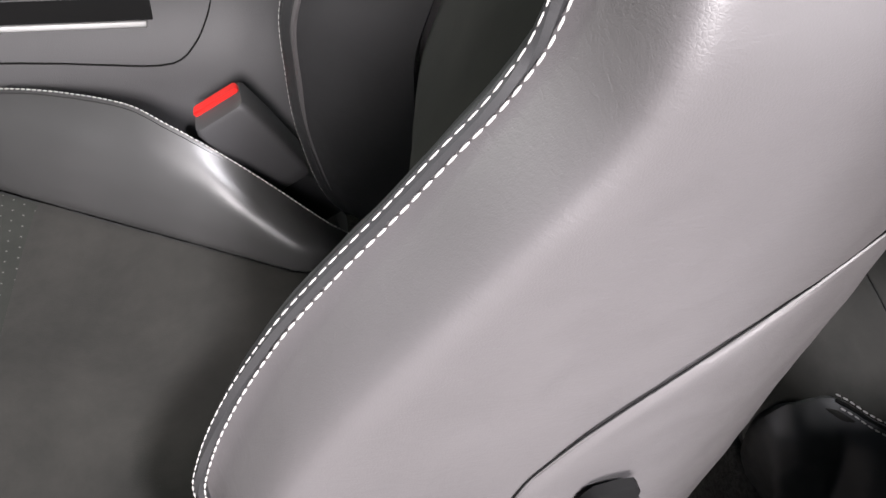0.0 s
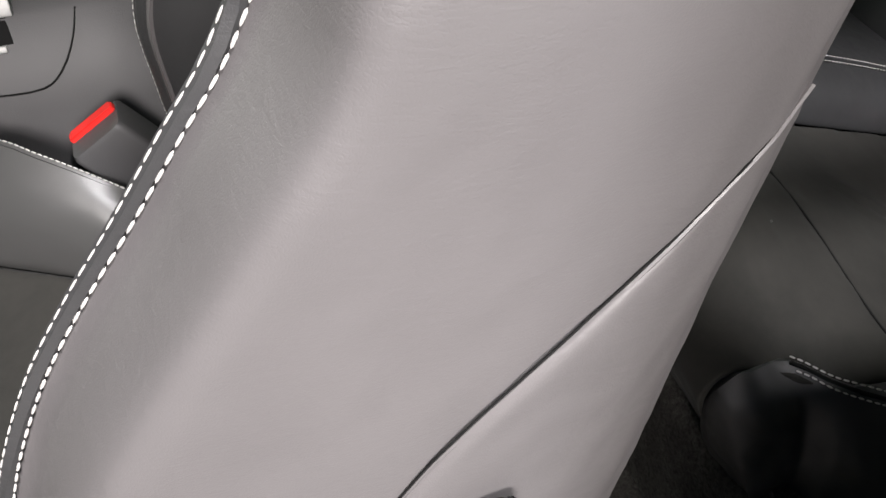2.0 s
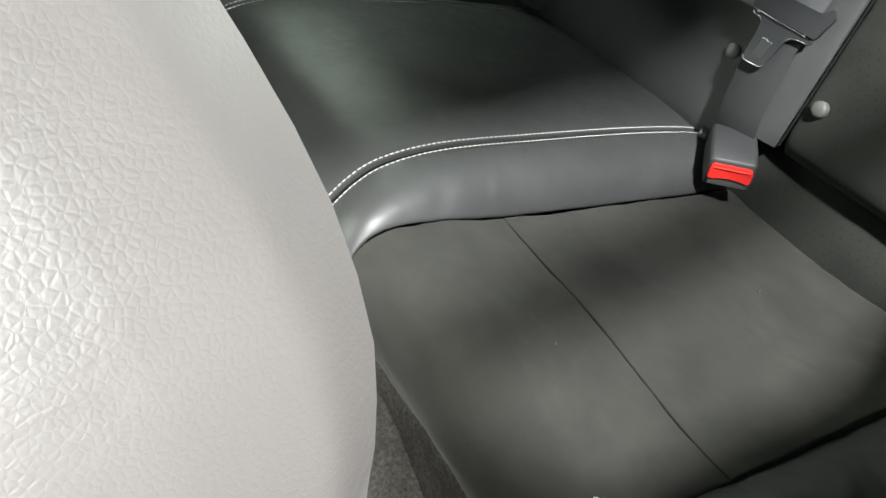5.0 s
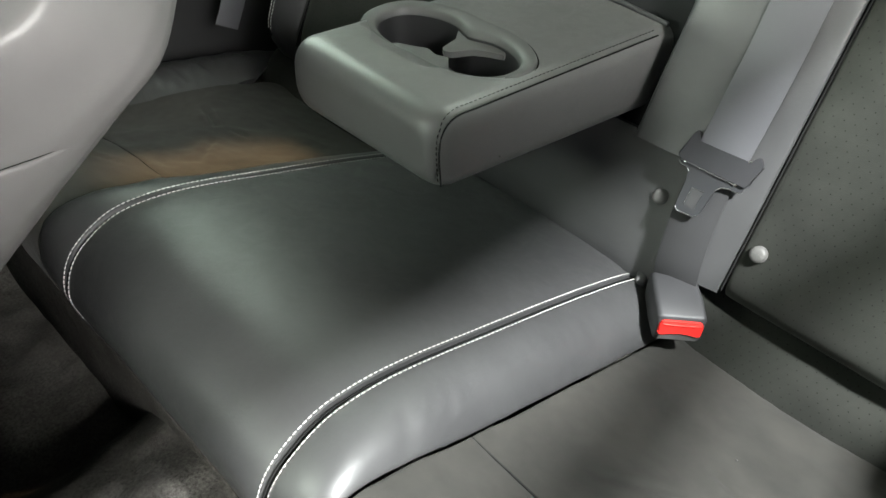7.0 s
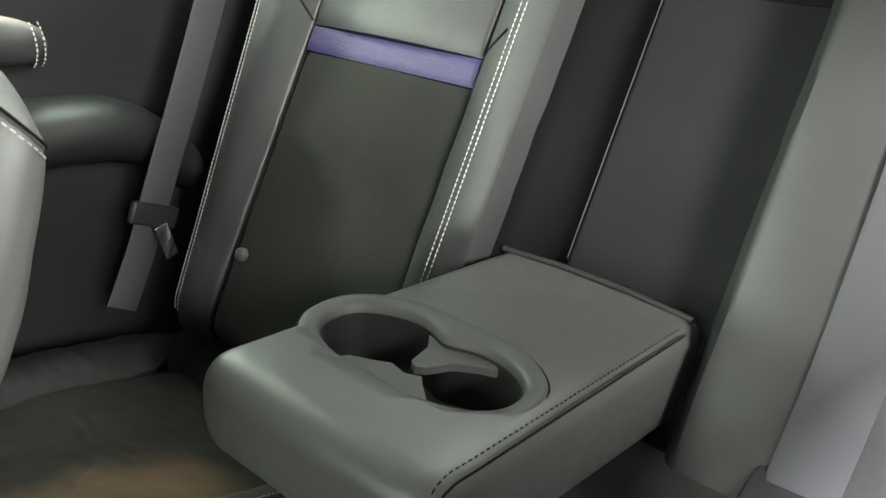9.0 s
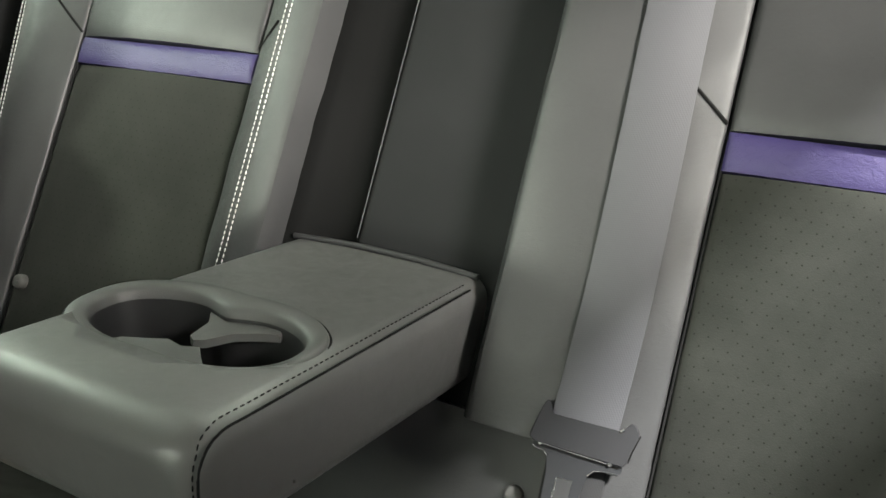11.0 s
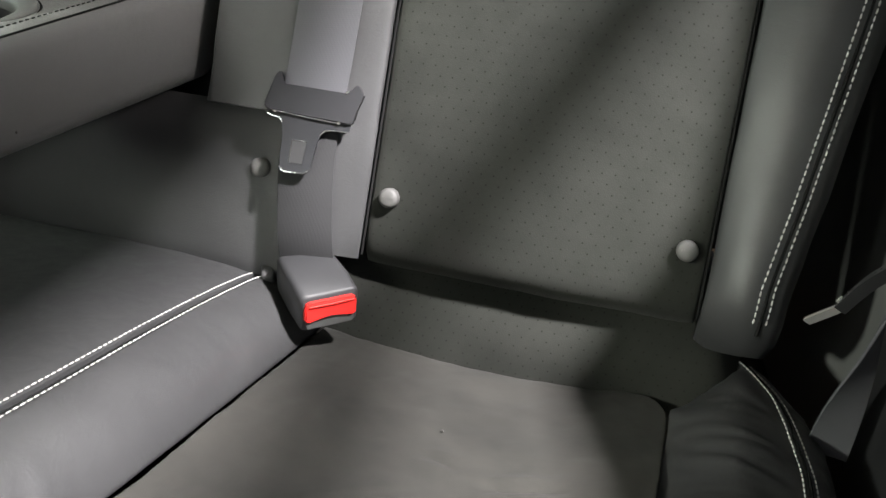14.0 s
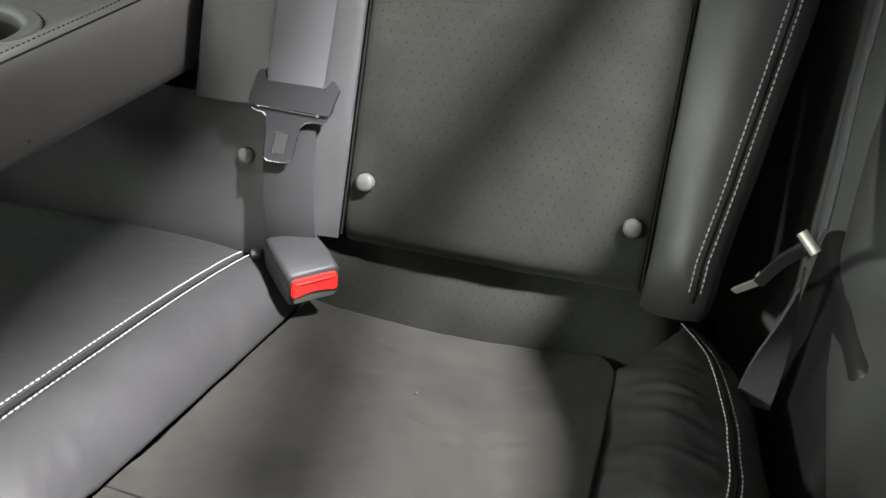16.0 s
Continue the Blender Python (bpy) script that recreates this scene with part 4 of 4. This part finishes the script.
def front_seat(label, y_mid, recline, pivot, goes_to, group, cushion_shift, tall=1.0):
    def up(pts):
        return [(x, y, z if z < 0.86 else 0.86 + (z - 0.86) * tall) for x, y, z in pts]

    def taper(z):
        return half_width(z if z < 0.86 else 0.86 + (z - 0.86) / tall)

    REAR, NEAR, FAR = up(REAR_LINE), up(FRONT_LINE), up(WORN_LINE if tall == 1 else FRONT_LINE)
    ROUND = WAIST if tall == 1 else [(0.0, 0.226, 0), (0.05, 0.236, 0), (0.12, 0.243, 0), (0.25, 0.2485, 0)] + WAIST[3:]
    top_z = REAR[0][2]
    seat = thing("front_seat", label, "car seat", group)
    m = Matrix.Translation((goes_to[0], y_mid, goes_to[1])) @ Matrix.Rotation(radians(recline), 4, "Y") @ Matrix.Translation((-pivot[0], 0, -pivot[1]))

    def side_xy(p, s, out=0.0):
        return Vector((p.x, s * (taper(p.z) + out), p.z))

    def add(name, bm, mat, lab="", parent=None):
        return part(name, turned(bm, m), mat, parent or seat, lab)

    back_edge = REAR[:-1] + LOWREAR
    for s in (-1, 1):
        FRONT = FAR if s > 0 else NEAR

        def side(u, v):
            a, b = spline(back_edge, u), spline(FRONT, u)
            p = a.lerp(b, v)
            return side_xy(p, s, spline(ROUND, v).y - HALF)

        add("side_panel", pad(side, 60, 80, 0.02, 0.004, 0.006, 0.0011, 31 + s, (1, 1, 0, 1), (0, s, 0)), M_SIDE, "grey leather side panel of the backrest")

        def lower(u, v):
            u = 0.016 + 0.984 * u
            a, b = spline(LOWEDGE, u), spline(SEAM, u)
            p = a.lerp(b, v)
            width = (a - b).length
            f = (spline(FRONT, u) - a).length
            y = spline(ROUND, min(1.0, width * v / max(0.05, f))).y - HALF
            return side_xy(p, s, y + 0.0030 * min(1.0, (u - 0.016) / 0.15) * min(1.0, width / 0.06) * min(1.0, v * 3) + 0.0003 - 0.004 * max(0.0, 1 - (u - 0.016) / 0.03))

        add("lower_side_panel", pad(lower, 80, 30, 0.008, 0.0022, 0.003, 0.0009, 37 + s, (0, 0, 0, 1), (0, s, 0)), M_SIDE, "grey leather lower side panel")

        def joint(u):
            u = 0.016 + 0.984 * u
            a, b = spline(LOWEDGE, u), spline(SEAM, u)
            f = (spline(FRONT, u) - a).length
            return side_xy(b + Vector((-0.0008, 0, 0.0008)), s, spline(ROUND, min(1.0, (a - b).length / max(0.05, f))).y - HALF + 0.0008)

        add("seam", seam(joint, 0.00042), M_GROOVE)
        add("piping", seam(lambda u: joint(u) + Vector((0.0016, -0.0003 * s, -0.0016)) * min(1.0, 6 * u), 0.0010), M_SIDE, "grey leather roll below the seam")

        ra, fa = Vector(REAR[0]), Vector(FRONT[0])
        if tall > 1:
            def top_edge(u, drop, out):
                p = ra.lerp(fa, 0.02 + 0.80 * u) - Vector((0, 0, drop))
                return side_xy(p, s, spline(ROUND, 0.02 + 0.80 * u).y - HALF + out)

            add("seam", seam(lambda u: top_edge(u, 0.001, -0.002), 0.0012, 20), M_GROOVE)
            add("stitching", stitches(lambda u: top_edge(u, 0.008, 0.0002), 0.0066, 0.0046, 0.0007), M_THREAD, "white stitching under the top seam")

        def wrap(u, v):
            p = spline(FRONT, u)
            a = min(v, 0.5) * radians(150)
            q = max(0.0, v - 0.5) * 2
            y = taper(p.z) - 0.046 - 0.045 * (1 - math.cos(a)) * 0.62 - 0.045 * q
            deep = min(0.10, spline(back_edge, u).x - p.x - 0.045)
            x = p.x - 0.0035 * math.sin(a) + 0.018 * (max(0.0, min(0.5, v) - 0.13) / 0.37) ** 2 + (deep - 0.018) * q**1.2
            return Vector((x, s * y, p.z))

        add("front_bolster", pad(wrap, 60, 26, 0.015, 0.004, 0.006, 0.0010, 41 + s, (1, 1, 1, 0), (-1, 0, 0)), M_LEATHER, "black leather front bolster of the backrest")
        for v in (-1, 0.075):
            def row(u):
                p = spline(FRONT, u)
                if v < 0:
                    q = spline(back_edge, u)
                    e = p + (q - p).normalized() * 0.0030
                    return side_xy(e, s, -0.0432)
                w = wrap(u, v)
                return w + Vector((-0.0015, s * 0.0005, 0))

            add("stitching", stitches(row, 0.0060, 0.0048, 0.00052 if v < 0 else 0.00036), M_THREAD, "white double stitching along the bolster")
        add("seam", seam(lambda u: Vector((spline(FRONT, u).x + 0.001, s * (taper(spline(FRONT, u).z) - 0.047), spline(FRONT, u).z)), 0.0030), M_LEATHER, "leather piping between the stitch rows")

    def rear(u, v):
        p = spline(REAR[:-1] + LOWREAR, u)
        y = (taper(p.z) + ROUND[0][1] - HALF) * (2 * EASE(v) - 1)
        return Vector((p.x + (0.001 + 0.007 * max(0.0, min(1.0, (0.86 - p.z) / 0.1))) * (1 - (2 * EASE(v) - 1) ** 4) * min(1, 3 * u) - 0.001, y, p.z))

    add("rear_panel", pad(rear, 50, 36, 0.02, 0.004, 0.006, 0.0008, 43, (1, 0, 0, 0), (1, 0, 0)), M_SIDE, "grey leather rear panel of the backrest")

    def top(u, v):
        a, b = REAR[0], NEAR[0]
        x = a[0] + (b[0] - a[0]) * u
        y = (taper(top_z) + spline(ROUND, u).y - HALF) * (2 * EASE(v) - 1)
        return Vector((x, y, top_z + 0.028 * math.sin(math.pi * u) * (1 - (2 * EASE(v) - 1) ** 6)))

    add("top_panel", pad(top, 12, 24, 0.02, 0.004, 0.006, 0.0006, 45, (1, 1, 0, 0)), M_SIDE, "grey leather top of the backrest")
    add("stitching", stitches(lambda u: Vector((-0.784, -0.135 + 0.27 * u, top_z + 0.0025)), 0.0058, 0.0045, 0.0009), M_THREAD, "white stitching along the top")

    def centre(u, v):
        p = spline(NEAR, u).lerp(spline(FAR, u), v)
        y = (taper(p.z) - 0.112) * (2 * v - 1)
        deep = min(0.10, spline(back_edge, u).x - p.x - 0.045)
        return Vector((p.x + deep, y, p.z))

    add("front_insert", pad(centre, 40, 20, 0.02, 0.004, 0.008, 0.001, 47, (1, 1, 1, 1), (-1, 0, 0)), M_SUEDE, "dark suede front insert of the backrest")
    core = []
    for z in (0.37, 0.5, 0.65, 0.8, 0.88, top_z - 0.015):
        w = taper(z) - 0.06
        xr = -0.795 if z < 0.8 else -0.785
        xf = xr - 0.008
        core.append([Vector((xr, -w, z)), Vector((xr, w, z)), Vector((xf, w, z)), Vector((xf, -w, z))])
    add("core", loft(core), M_PLASTIC)
    # recline lever in a recess of the lower side panel
    y0 = -(HALF + 0.0098)
    slot = [(-0.862, 0.56), (-0.864, 0.638), (-0.8625, 0.645), (-0.859, 0.650), (-0.850, 0.6525), (-0.842, 0.652), (-0.840, 0.649), (-0.839, 0.56)]
    bm = loft([[Vector((x, y0 + 0.004, z)) for x, z in slot], [Vector((x, y0 - 0.0012, z)) for x, z in slot]])
    recess = add("lever_recess", bm, M_GROOVE, "black recess of the recline lever")
    shape = [(-1, -1), (-1, 0.7), (-0.93, 0.88), (-0.75, 0.98), (-0.3, 1.02), (0.4, 1.0), (0.85, 0.92), (1.0, 0.75), (1.05, -1)]
    rings = []
    for y, g in ((0.004, 1.0), (-0.007, 1.0), (-0.0095, 0.96), (-0.011, 0.88), (-0.0115, 0.7)):
        rings.append([Vector((-0.8475 + 0.0115 * g * sx_, y0 + y, 0.602 + 0.042 * g * sz_)) for sx_, sz_ in shape])
    add("recline_lever", loft(rings), M_PLASTIC, "black plastic recline lever", recess)
    # seat cushion
    sx = cushion_shift
    base = [(-0.86, 0, 0.345), (-0.95, 0, 0.350), (-1.1, 0, 0.362), (-1.25, 0, 0.375), (-1.36, 0, 0.39), (-1.40, 0, 0.34), (-1.39, 0, 0.26)]

    def flare(x):
        return 0.150 + 0.135 * max(0.0, min(1.0, (-0.95 - x) / 0.29))

    def seat_top(u, v):
        p = spline(base, u)
        return Vector((p.x + sx, y_mid + flare(p.x) * (2 * EASE(v) - 1), p.z - 0.012 * math.sin(math.pi * v)))

    def split(v):
        return 0.585 - 0.075 * v

    part("cushion_pad", pad(lambda u, v: seat_top(split(v) * u, v), 30, 26, 0.03, 0.004, 0.006, 0.002, 51), M_SUEDE, seat, "dark suede cushion pad")
    part("front_cushion_pad", pad(lambda u, v: seat_top(split(v) + (1 - split(v)) * u, v), 30, 26, 0.03, 0.004, 0.006, 0.002, 53), M_FLAT, seat, "perforated suede front cushion pad")
    crest = [(-0.87, 0.190, 0.335), (-0.915, 0.195, 0.368), (-0.96, 0.204, 0.408), (-1.006, 0.215, 0.445), (-1.053, 0.235, 0.470), (-1.10, 0.260, 0.483), (-1.199, 0.290, 0.482), (-1.30, 0.300, 0.465), (-1.38, 0.300, 0.42), (-1.41, 0.295, 0.33)]
    for s in (-1, 1):
        def bol(u, v):
            p, q = spline(base, u), spline(crest, u)
            w = v * 2
            if w < 1:
                a = Vector((p.x, flare(p.x), p.z - 0.004)).lerp(q, w)
                a += Vector((0, -0.016, 0.011)) * math.sin(math.pi * w)
            else:
                a = q.lerp(Vector((q.x, q.y + 0.02, 0.22)), (w - 1) ** 0.8)
                a += Vector((0, 0.012, 0)) * math.sin(math.pi * (w - 1))
            return Vector((a.x + sx, y_mid + s * a.y, a.z))

        part("cushion_bolster", pad(bol, 60, 44, 0.003, 0.003, 0.006, 0.001, 57 + s, (0, 0, 1, 0)), M_WORN, seat, "black leather cushion bolster")
        part("stitching", stitches(lambda u: bol(0.02 + 0.9 * u, 0.5) + Vector((0, 0, 0.001)), 0.0050, 0.0042, 0.00075), M_THREAD, seat, "white stitching on the cushion bolster")
    part("base", box(-1.36 + sx, -0.84 + sx, y_mid - 0.21, y_mid + 0.21, 0.12, 0.33, 0.02), M_PLASTIC, seat, "black seat base")
    return seat


front_seat("grey and black leather front seat with white stitching, upright backrest", 0.0, 0.0, (0, 0), (0, 0), "front seats", 0.0)
front_seat("grey and black leather front seat with white stitching, reclined backrest", 0.778, 48.0, (-0.757, 0.820), (-0.487, 0.632), "front seats", 0.10, 1.35)

buckle("belt_buckle", (-1.0093, 0.2498, 0.4797), (0.54, 0.06, -0.83), (0.83, 0.0, 0.54), "black belt buckle with red button beside the front cushion", 1.02,
       [(-0.9748, 0.2539, 0.4253), (-0.9591, 0.2571, 0.4013), (-0.933, 0.2602, 0.3595), (-0.9069, 0.2633, 0.3177)], 1.4)

# ---- centre console ----
console = thing("centre_console", "grey plastic centre console with a chrome-edged recess", "console")
prof = [(0.285, 0.10), (0.288, 0.36), (0.305, 0.47), (0.335, 0.545), (0.36, 0.562), (0.50, 0.562), (0.525, 0.545), (0.555, 0.47), (0.572, 0.36), (0.575, 0.10)]
rings = [[Vector((x, y, z + dz * max(0, z - 0.2))) for y, z in prof] for x, dz in ((-1.78, 0.10), (-1.5, 0.05), (-1.2, 0.0), (-1.0, 0.0), (-0.945, 0.0), (-0.925, -0.06), (-0.900, -0.40), (-0.88, -0.8))]
part("body", loft(rings), M_TRIM, console)


def on_console(x, f):
    """A place on the sloped upper side of the console."""
    return Vector((x, 0.303 + 0.034 * f, 0.47 + 0.078 * f))


JOINT = [(-1.5, 0.45, 0), (-1.2, 0.31, 0), (-1.12, 0.25, 0), (-1.07, 0.205, 0), (-1.043, 0.24, 0), (-1.025, 0.43, 0), (-1.012, 0.70, 0), (-1.004, 0.98, 0)]
part("inlay_seam", seam(lambda u: on_console(*spline(JOINT, u).xy), 0.0009), M_GROOVE, console, "dark joint round the inlay")


def console_bar(name, x1, f, half, proud, mat, label):
    """A straight bar along the sloped side of the console."""
    c = on_console(0, f)
    return part(name, turned(box(-1.5, x1, -half, half, -0.006, proud, 0.0012), Matrix.Translation(c) @ Matrix.Rotation(radians(66.4), 4, "X")), mat, console, label)


console_bar("recess", -1.060, 0.84, 0.0115, 0.0006, M_GROOVE, "black recess")
console_bar("chrome_edge", -1.066, 0.665, 0.0032, 0.0022, M_SILVER, "satin silver edge below the recess")
console_bar("silver_plate", -1.054, 1.07, 0.0085, 0.0022, M_SILVER, "satin silver plate above the recess")

# ---- side trim and belt by the rear seat ----
TRIM_TOP = [(-0.30, 0, 0.785), (-0.18, 0, 0.805), (-0.07, 0, 0.805), (-0.02, 0, 0.864), (0.06, 0, 1.0), (0.2, 0, 1.2), (0.60, 0, 1.34)]


def trim_top(x):
    for a, b in zip(TRIM_TOP, TRIM_TOP[1:]):
        if x <= b[0]:
            return a[2] + (b[2] - a[2]) * max(0.0, (x - a[0]) / (b[0] - a[0]))
    return TRIM_TOP[-1][2]


def trim_pt(u, v):
    x = -0.28 + 0.86 * u
    z = 0.10 + (trim_top(x) - 0.10) * v
    return Vector((x, -0.335 - 0.02 * math.sin(3 * z) + 0.10 * u**1.5, z))


side = thing("side_trim", "dark grey moulded side trim beside the rear seat", "trim panel", "", "structure")
part("panel", pad(trim_pt, 60, 30, 0.03, 0.003, 0.01, 0.0, 1, (1, 1, 1, 1), (0, 1, 0)), M_DARKTRIM, side)
ledge = [(0.10, -0.385, 0.66), (0.06, -0.378, 0.59), (0.02, -0.373, 0.52), (-0.06, -0.364, 0.425), (-0.2, -0.354, 0.39), (-0.35, -0.348, 0.36), (-0.5, -0.348, 0.30)]
rings = []
for k in range(31):
    p = spline(ledge, k / 30)
    t = (spline(ledge, min(1, k / 30 + 0.02)) - spline(ledge, max(0, k / 30 - 0.02))).normalized()
    w = t.cross(Vector((0, 1, 0))).normalized()
    rings.append([p + Vector((0, 1, 0)) * 0.045 * math.cos(a) + w * 0.060 * math.sin(a) for a in (2 * math.pi * i / 20 for i in range(20))])
part("ledge", loft(rings), M_TRIM, side, "rounded dark ledge of the side trim")
part("dark_pocket", box(-0.18, 0.03, -0.345, -0.316, 0.12, 0.44, 0.012), M_PLASTIC, side, "black pocket low in the trim")

belt2 = thing("rear_side_belt", "grey rear seat belt hanging along the side trim with bright tongue", "seat belt")
part("webbing", ribbon([(0.24, -0.325, 0.86), (0.12, -0.310, 0.715), (0.028, -0.295, 0.632), (-0.018, -0.286, 0.598), (-0.074, -0.277, 0.566), (-0.125, -0.268, 0.540), (-0.150, -0.263, 0.528)], lambda u: (0.72, -0.10, -0.48), 0.024, 0.0012), M_WEB, belt2)
part("lower_webbing", ribbon([(-0.080, -0.282, 0.450), (-0.082, -0.281, 0.40), (-0.080, -0.280, 0.34), (-0.078, -0.280, 0.29)], lambda u: (0.9 - 1.05 * u, -0.2 - 0.73 * u, -0.3 + 0.2 * u), 0.017, 0.0012), M_WEB, belt2, "twisted lower webbing")
t_up = Vector((-0.15, -0.257, 0.525))
t_mid = Vector((-0.100, -0.245, 0.452))
t_tip = Vector((-0.060, -0.236, 0.408))
part("tongue_head", ribbon([t_up, (t_up + t_mid) / 2 + Vector((0.002, 0, 0.003)), t_mid], lambda u: (0.3, 0.9, 0.3), 0.0045, 0.0035, 12), M_PLASTIC, belt2, "black ribbed plastic tongue head")
for k in range(9):
    c = t_up.lerp(t_mid, 0.12 + 0.09 * k)
    part("rib", tube([c + Vector((-0.003, -0.004, 0.003)), c + Vector((0.001, 0.004, 0.006))], 0.0008, 6), M_TRIM, belt2)
part("tongue_blade", ribbon([t_mid, (t_mid + t_tip) / 2, t_tip], lambda u: (0.3, 0.9, 0.3), 0.0032, 0.0015, 8), M_STEEL, belt2, "polished metal tongue")
part("rivet", tube([t_mid + Vector((-0.003, -0.004, 0.003)), t_mid + Vector((0.0, 0.004, 0.007))], 0.003, 8), M_STEEL, belt2, "bright rivet")
part("clip", tube([t_up + Vector((-0.006, -0.006, 0.0)), t_up + Vector((0.004, 0.006, 0.010))], 0.0045, 8), M_STEEL, belt2, "bright buckle clip")

# ---- far side ----
far_side = thing("far_side_trim", "dark moulded ledge of the far side trim", "trim panel", "", "structure")
rings = []
for k in range(25):
    p = spline([(-0.55, 1.17, 0.60), (-0.3, 1.17, 0.625), (-0.1, 1.17, 0.625), (0.0, 1.18, 0.60), (0.08, 1.2, 0.54)], k / 24)
    rings.append([p + Vector((0, 0.07 * math.cos(a), 0.045 * math.sin(a))) for a in (2 * math.pi * i / 18 for i in range(18))])
part("ledge", loft(rings), M_PLASTIC, far_side, "black rounded ledge")
belt3 = thing("far_seat_belt", "grey seat belt hanging beside the far rear seat", "seat belt")
part("webbing", ribbon([(0.128, 1.095, 0.90), (0.052, 1.083, 0.73), (-0.035, 1.08, 0.53)], lambda u: (0.9, 0.25, -0.3), 0.029, 0.0012), M_WEB, belt3)
part("lower_webbing", ribbon([(-0.035, 1.08, 0.53), (-0.06, 1.08, 0.47), (-0.105, 1.07, 0.395)], lambda u: (0.9, 0.25, -0.3), 0.028, 0.0012), M_WEB, belt3)
part("tongue_head", turned(box(-0.036, 0.036, -0.006, 0.006, -0.016, 0.016, 0.005), Matrix.Translation((-0.042, 1.074, 0.515)) @ Matrix.Rotation(radians(22), 4, "Y")), M_PLASTIC, belt3, "black plastic tongue head")
part("tongue_blade", turned(box(-0.010, 0.010, -0.002, 0.002, -0.026, 0.026, 0.001), Matrix.Translation((-0.030, 1.068, 0.475)) @ Matrix.Rotation(radians(-15), 4, "Y")), M_CHROME, belt3, "bright metal tongue")

pull = thing("door_pull", "black leather door pull with white stitching on the far door", "door handle")
rings = []
for k in range(21):
    p = spline([(-0.42, 1.150, 0.800), (-0.32, 1.146, 0.785), (-0.24, 1.142, 0.765), (-0.17, 1.142, 0.752), (-0.132, 1.148, 0.745), (-0.118, 1.160, 0.742)], k / 20)
    g = math.sqrt(max(0.02, 1 - max(0, (k - 15) / 5.2) ** 2))
    rings.append([p + Vector((0, 0.028 * g * math.cos(a), 0.030 * g * math.sin(a))) for a in (2 * math.pi * i / 18 for i in range(18))])
grip = part("grip", loft(rings), M_LEATHER, pull)
for off in (0.0, 0.010):
    part("stitching", stitches(lambda u: Vector((-0.148 + off, 1.142 - 0.0285 * math.cos(2.4 * (u - 0.5)), 0.748 + 0.031 * math.sin(2.4 * (u - 0.5)))), 0.0066, 0.0048, 0.0010), M_THREAD, grip, "white double stitching")
part("latch", box(-0.272, -0.252, 1.100, 1.112, 0.745, 0.765, 0.003), M_CHROME, pull, "small chrome latch")

for x, y, z in ((-0.019, 0.050, 0.3045), (-0.041, -0.021, 0.2815), (-0.214, 0.3440, 0.543), (-0.18, 0.03, 0.3165), (-0.47, 0.02, 0.4245)):
    t = thing("crumb", "tiny pale crumb lying on the upholstery", "crumb", "crumbs")
    bm = bmesh.new()
    bmesh.ops.create_icosphere(bm, subdivisions=1, radius=0.0013)
    for v in bm.verts:
        v.co = Vector((x, y, z)) + v.co * random.uniform(0.6, 1.1)
    part("speck", bm, M_BUTTON, t)
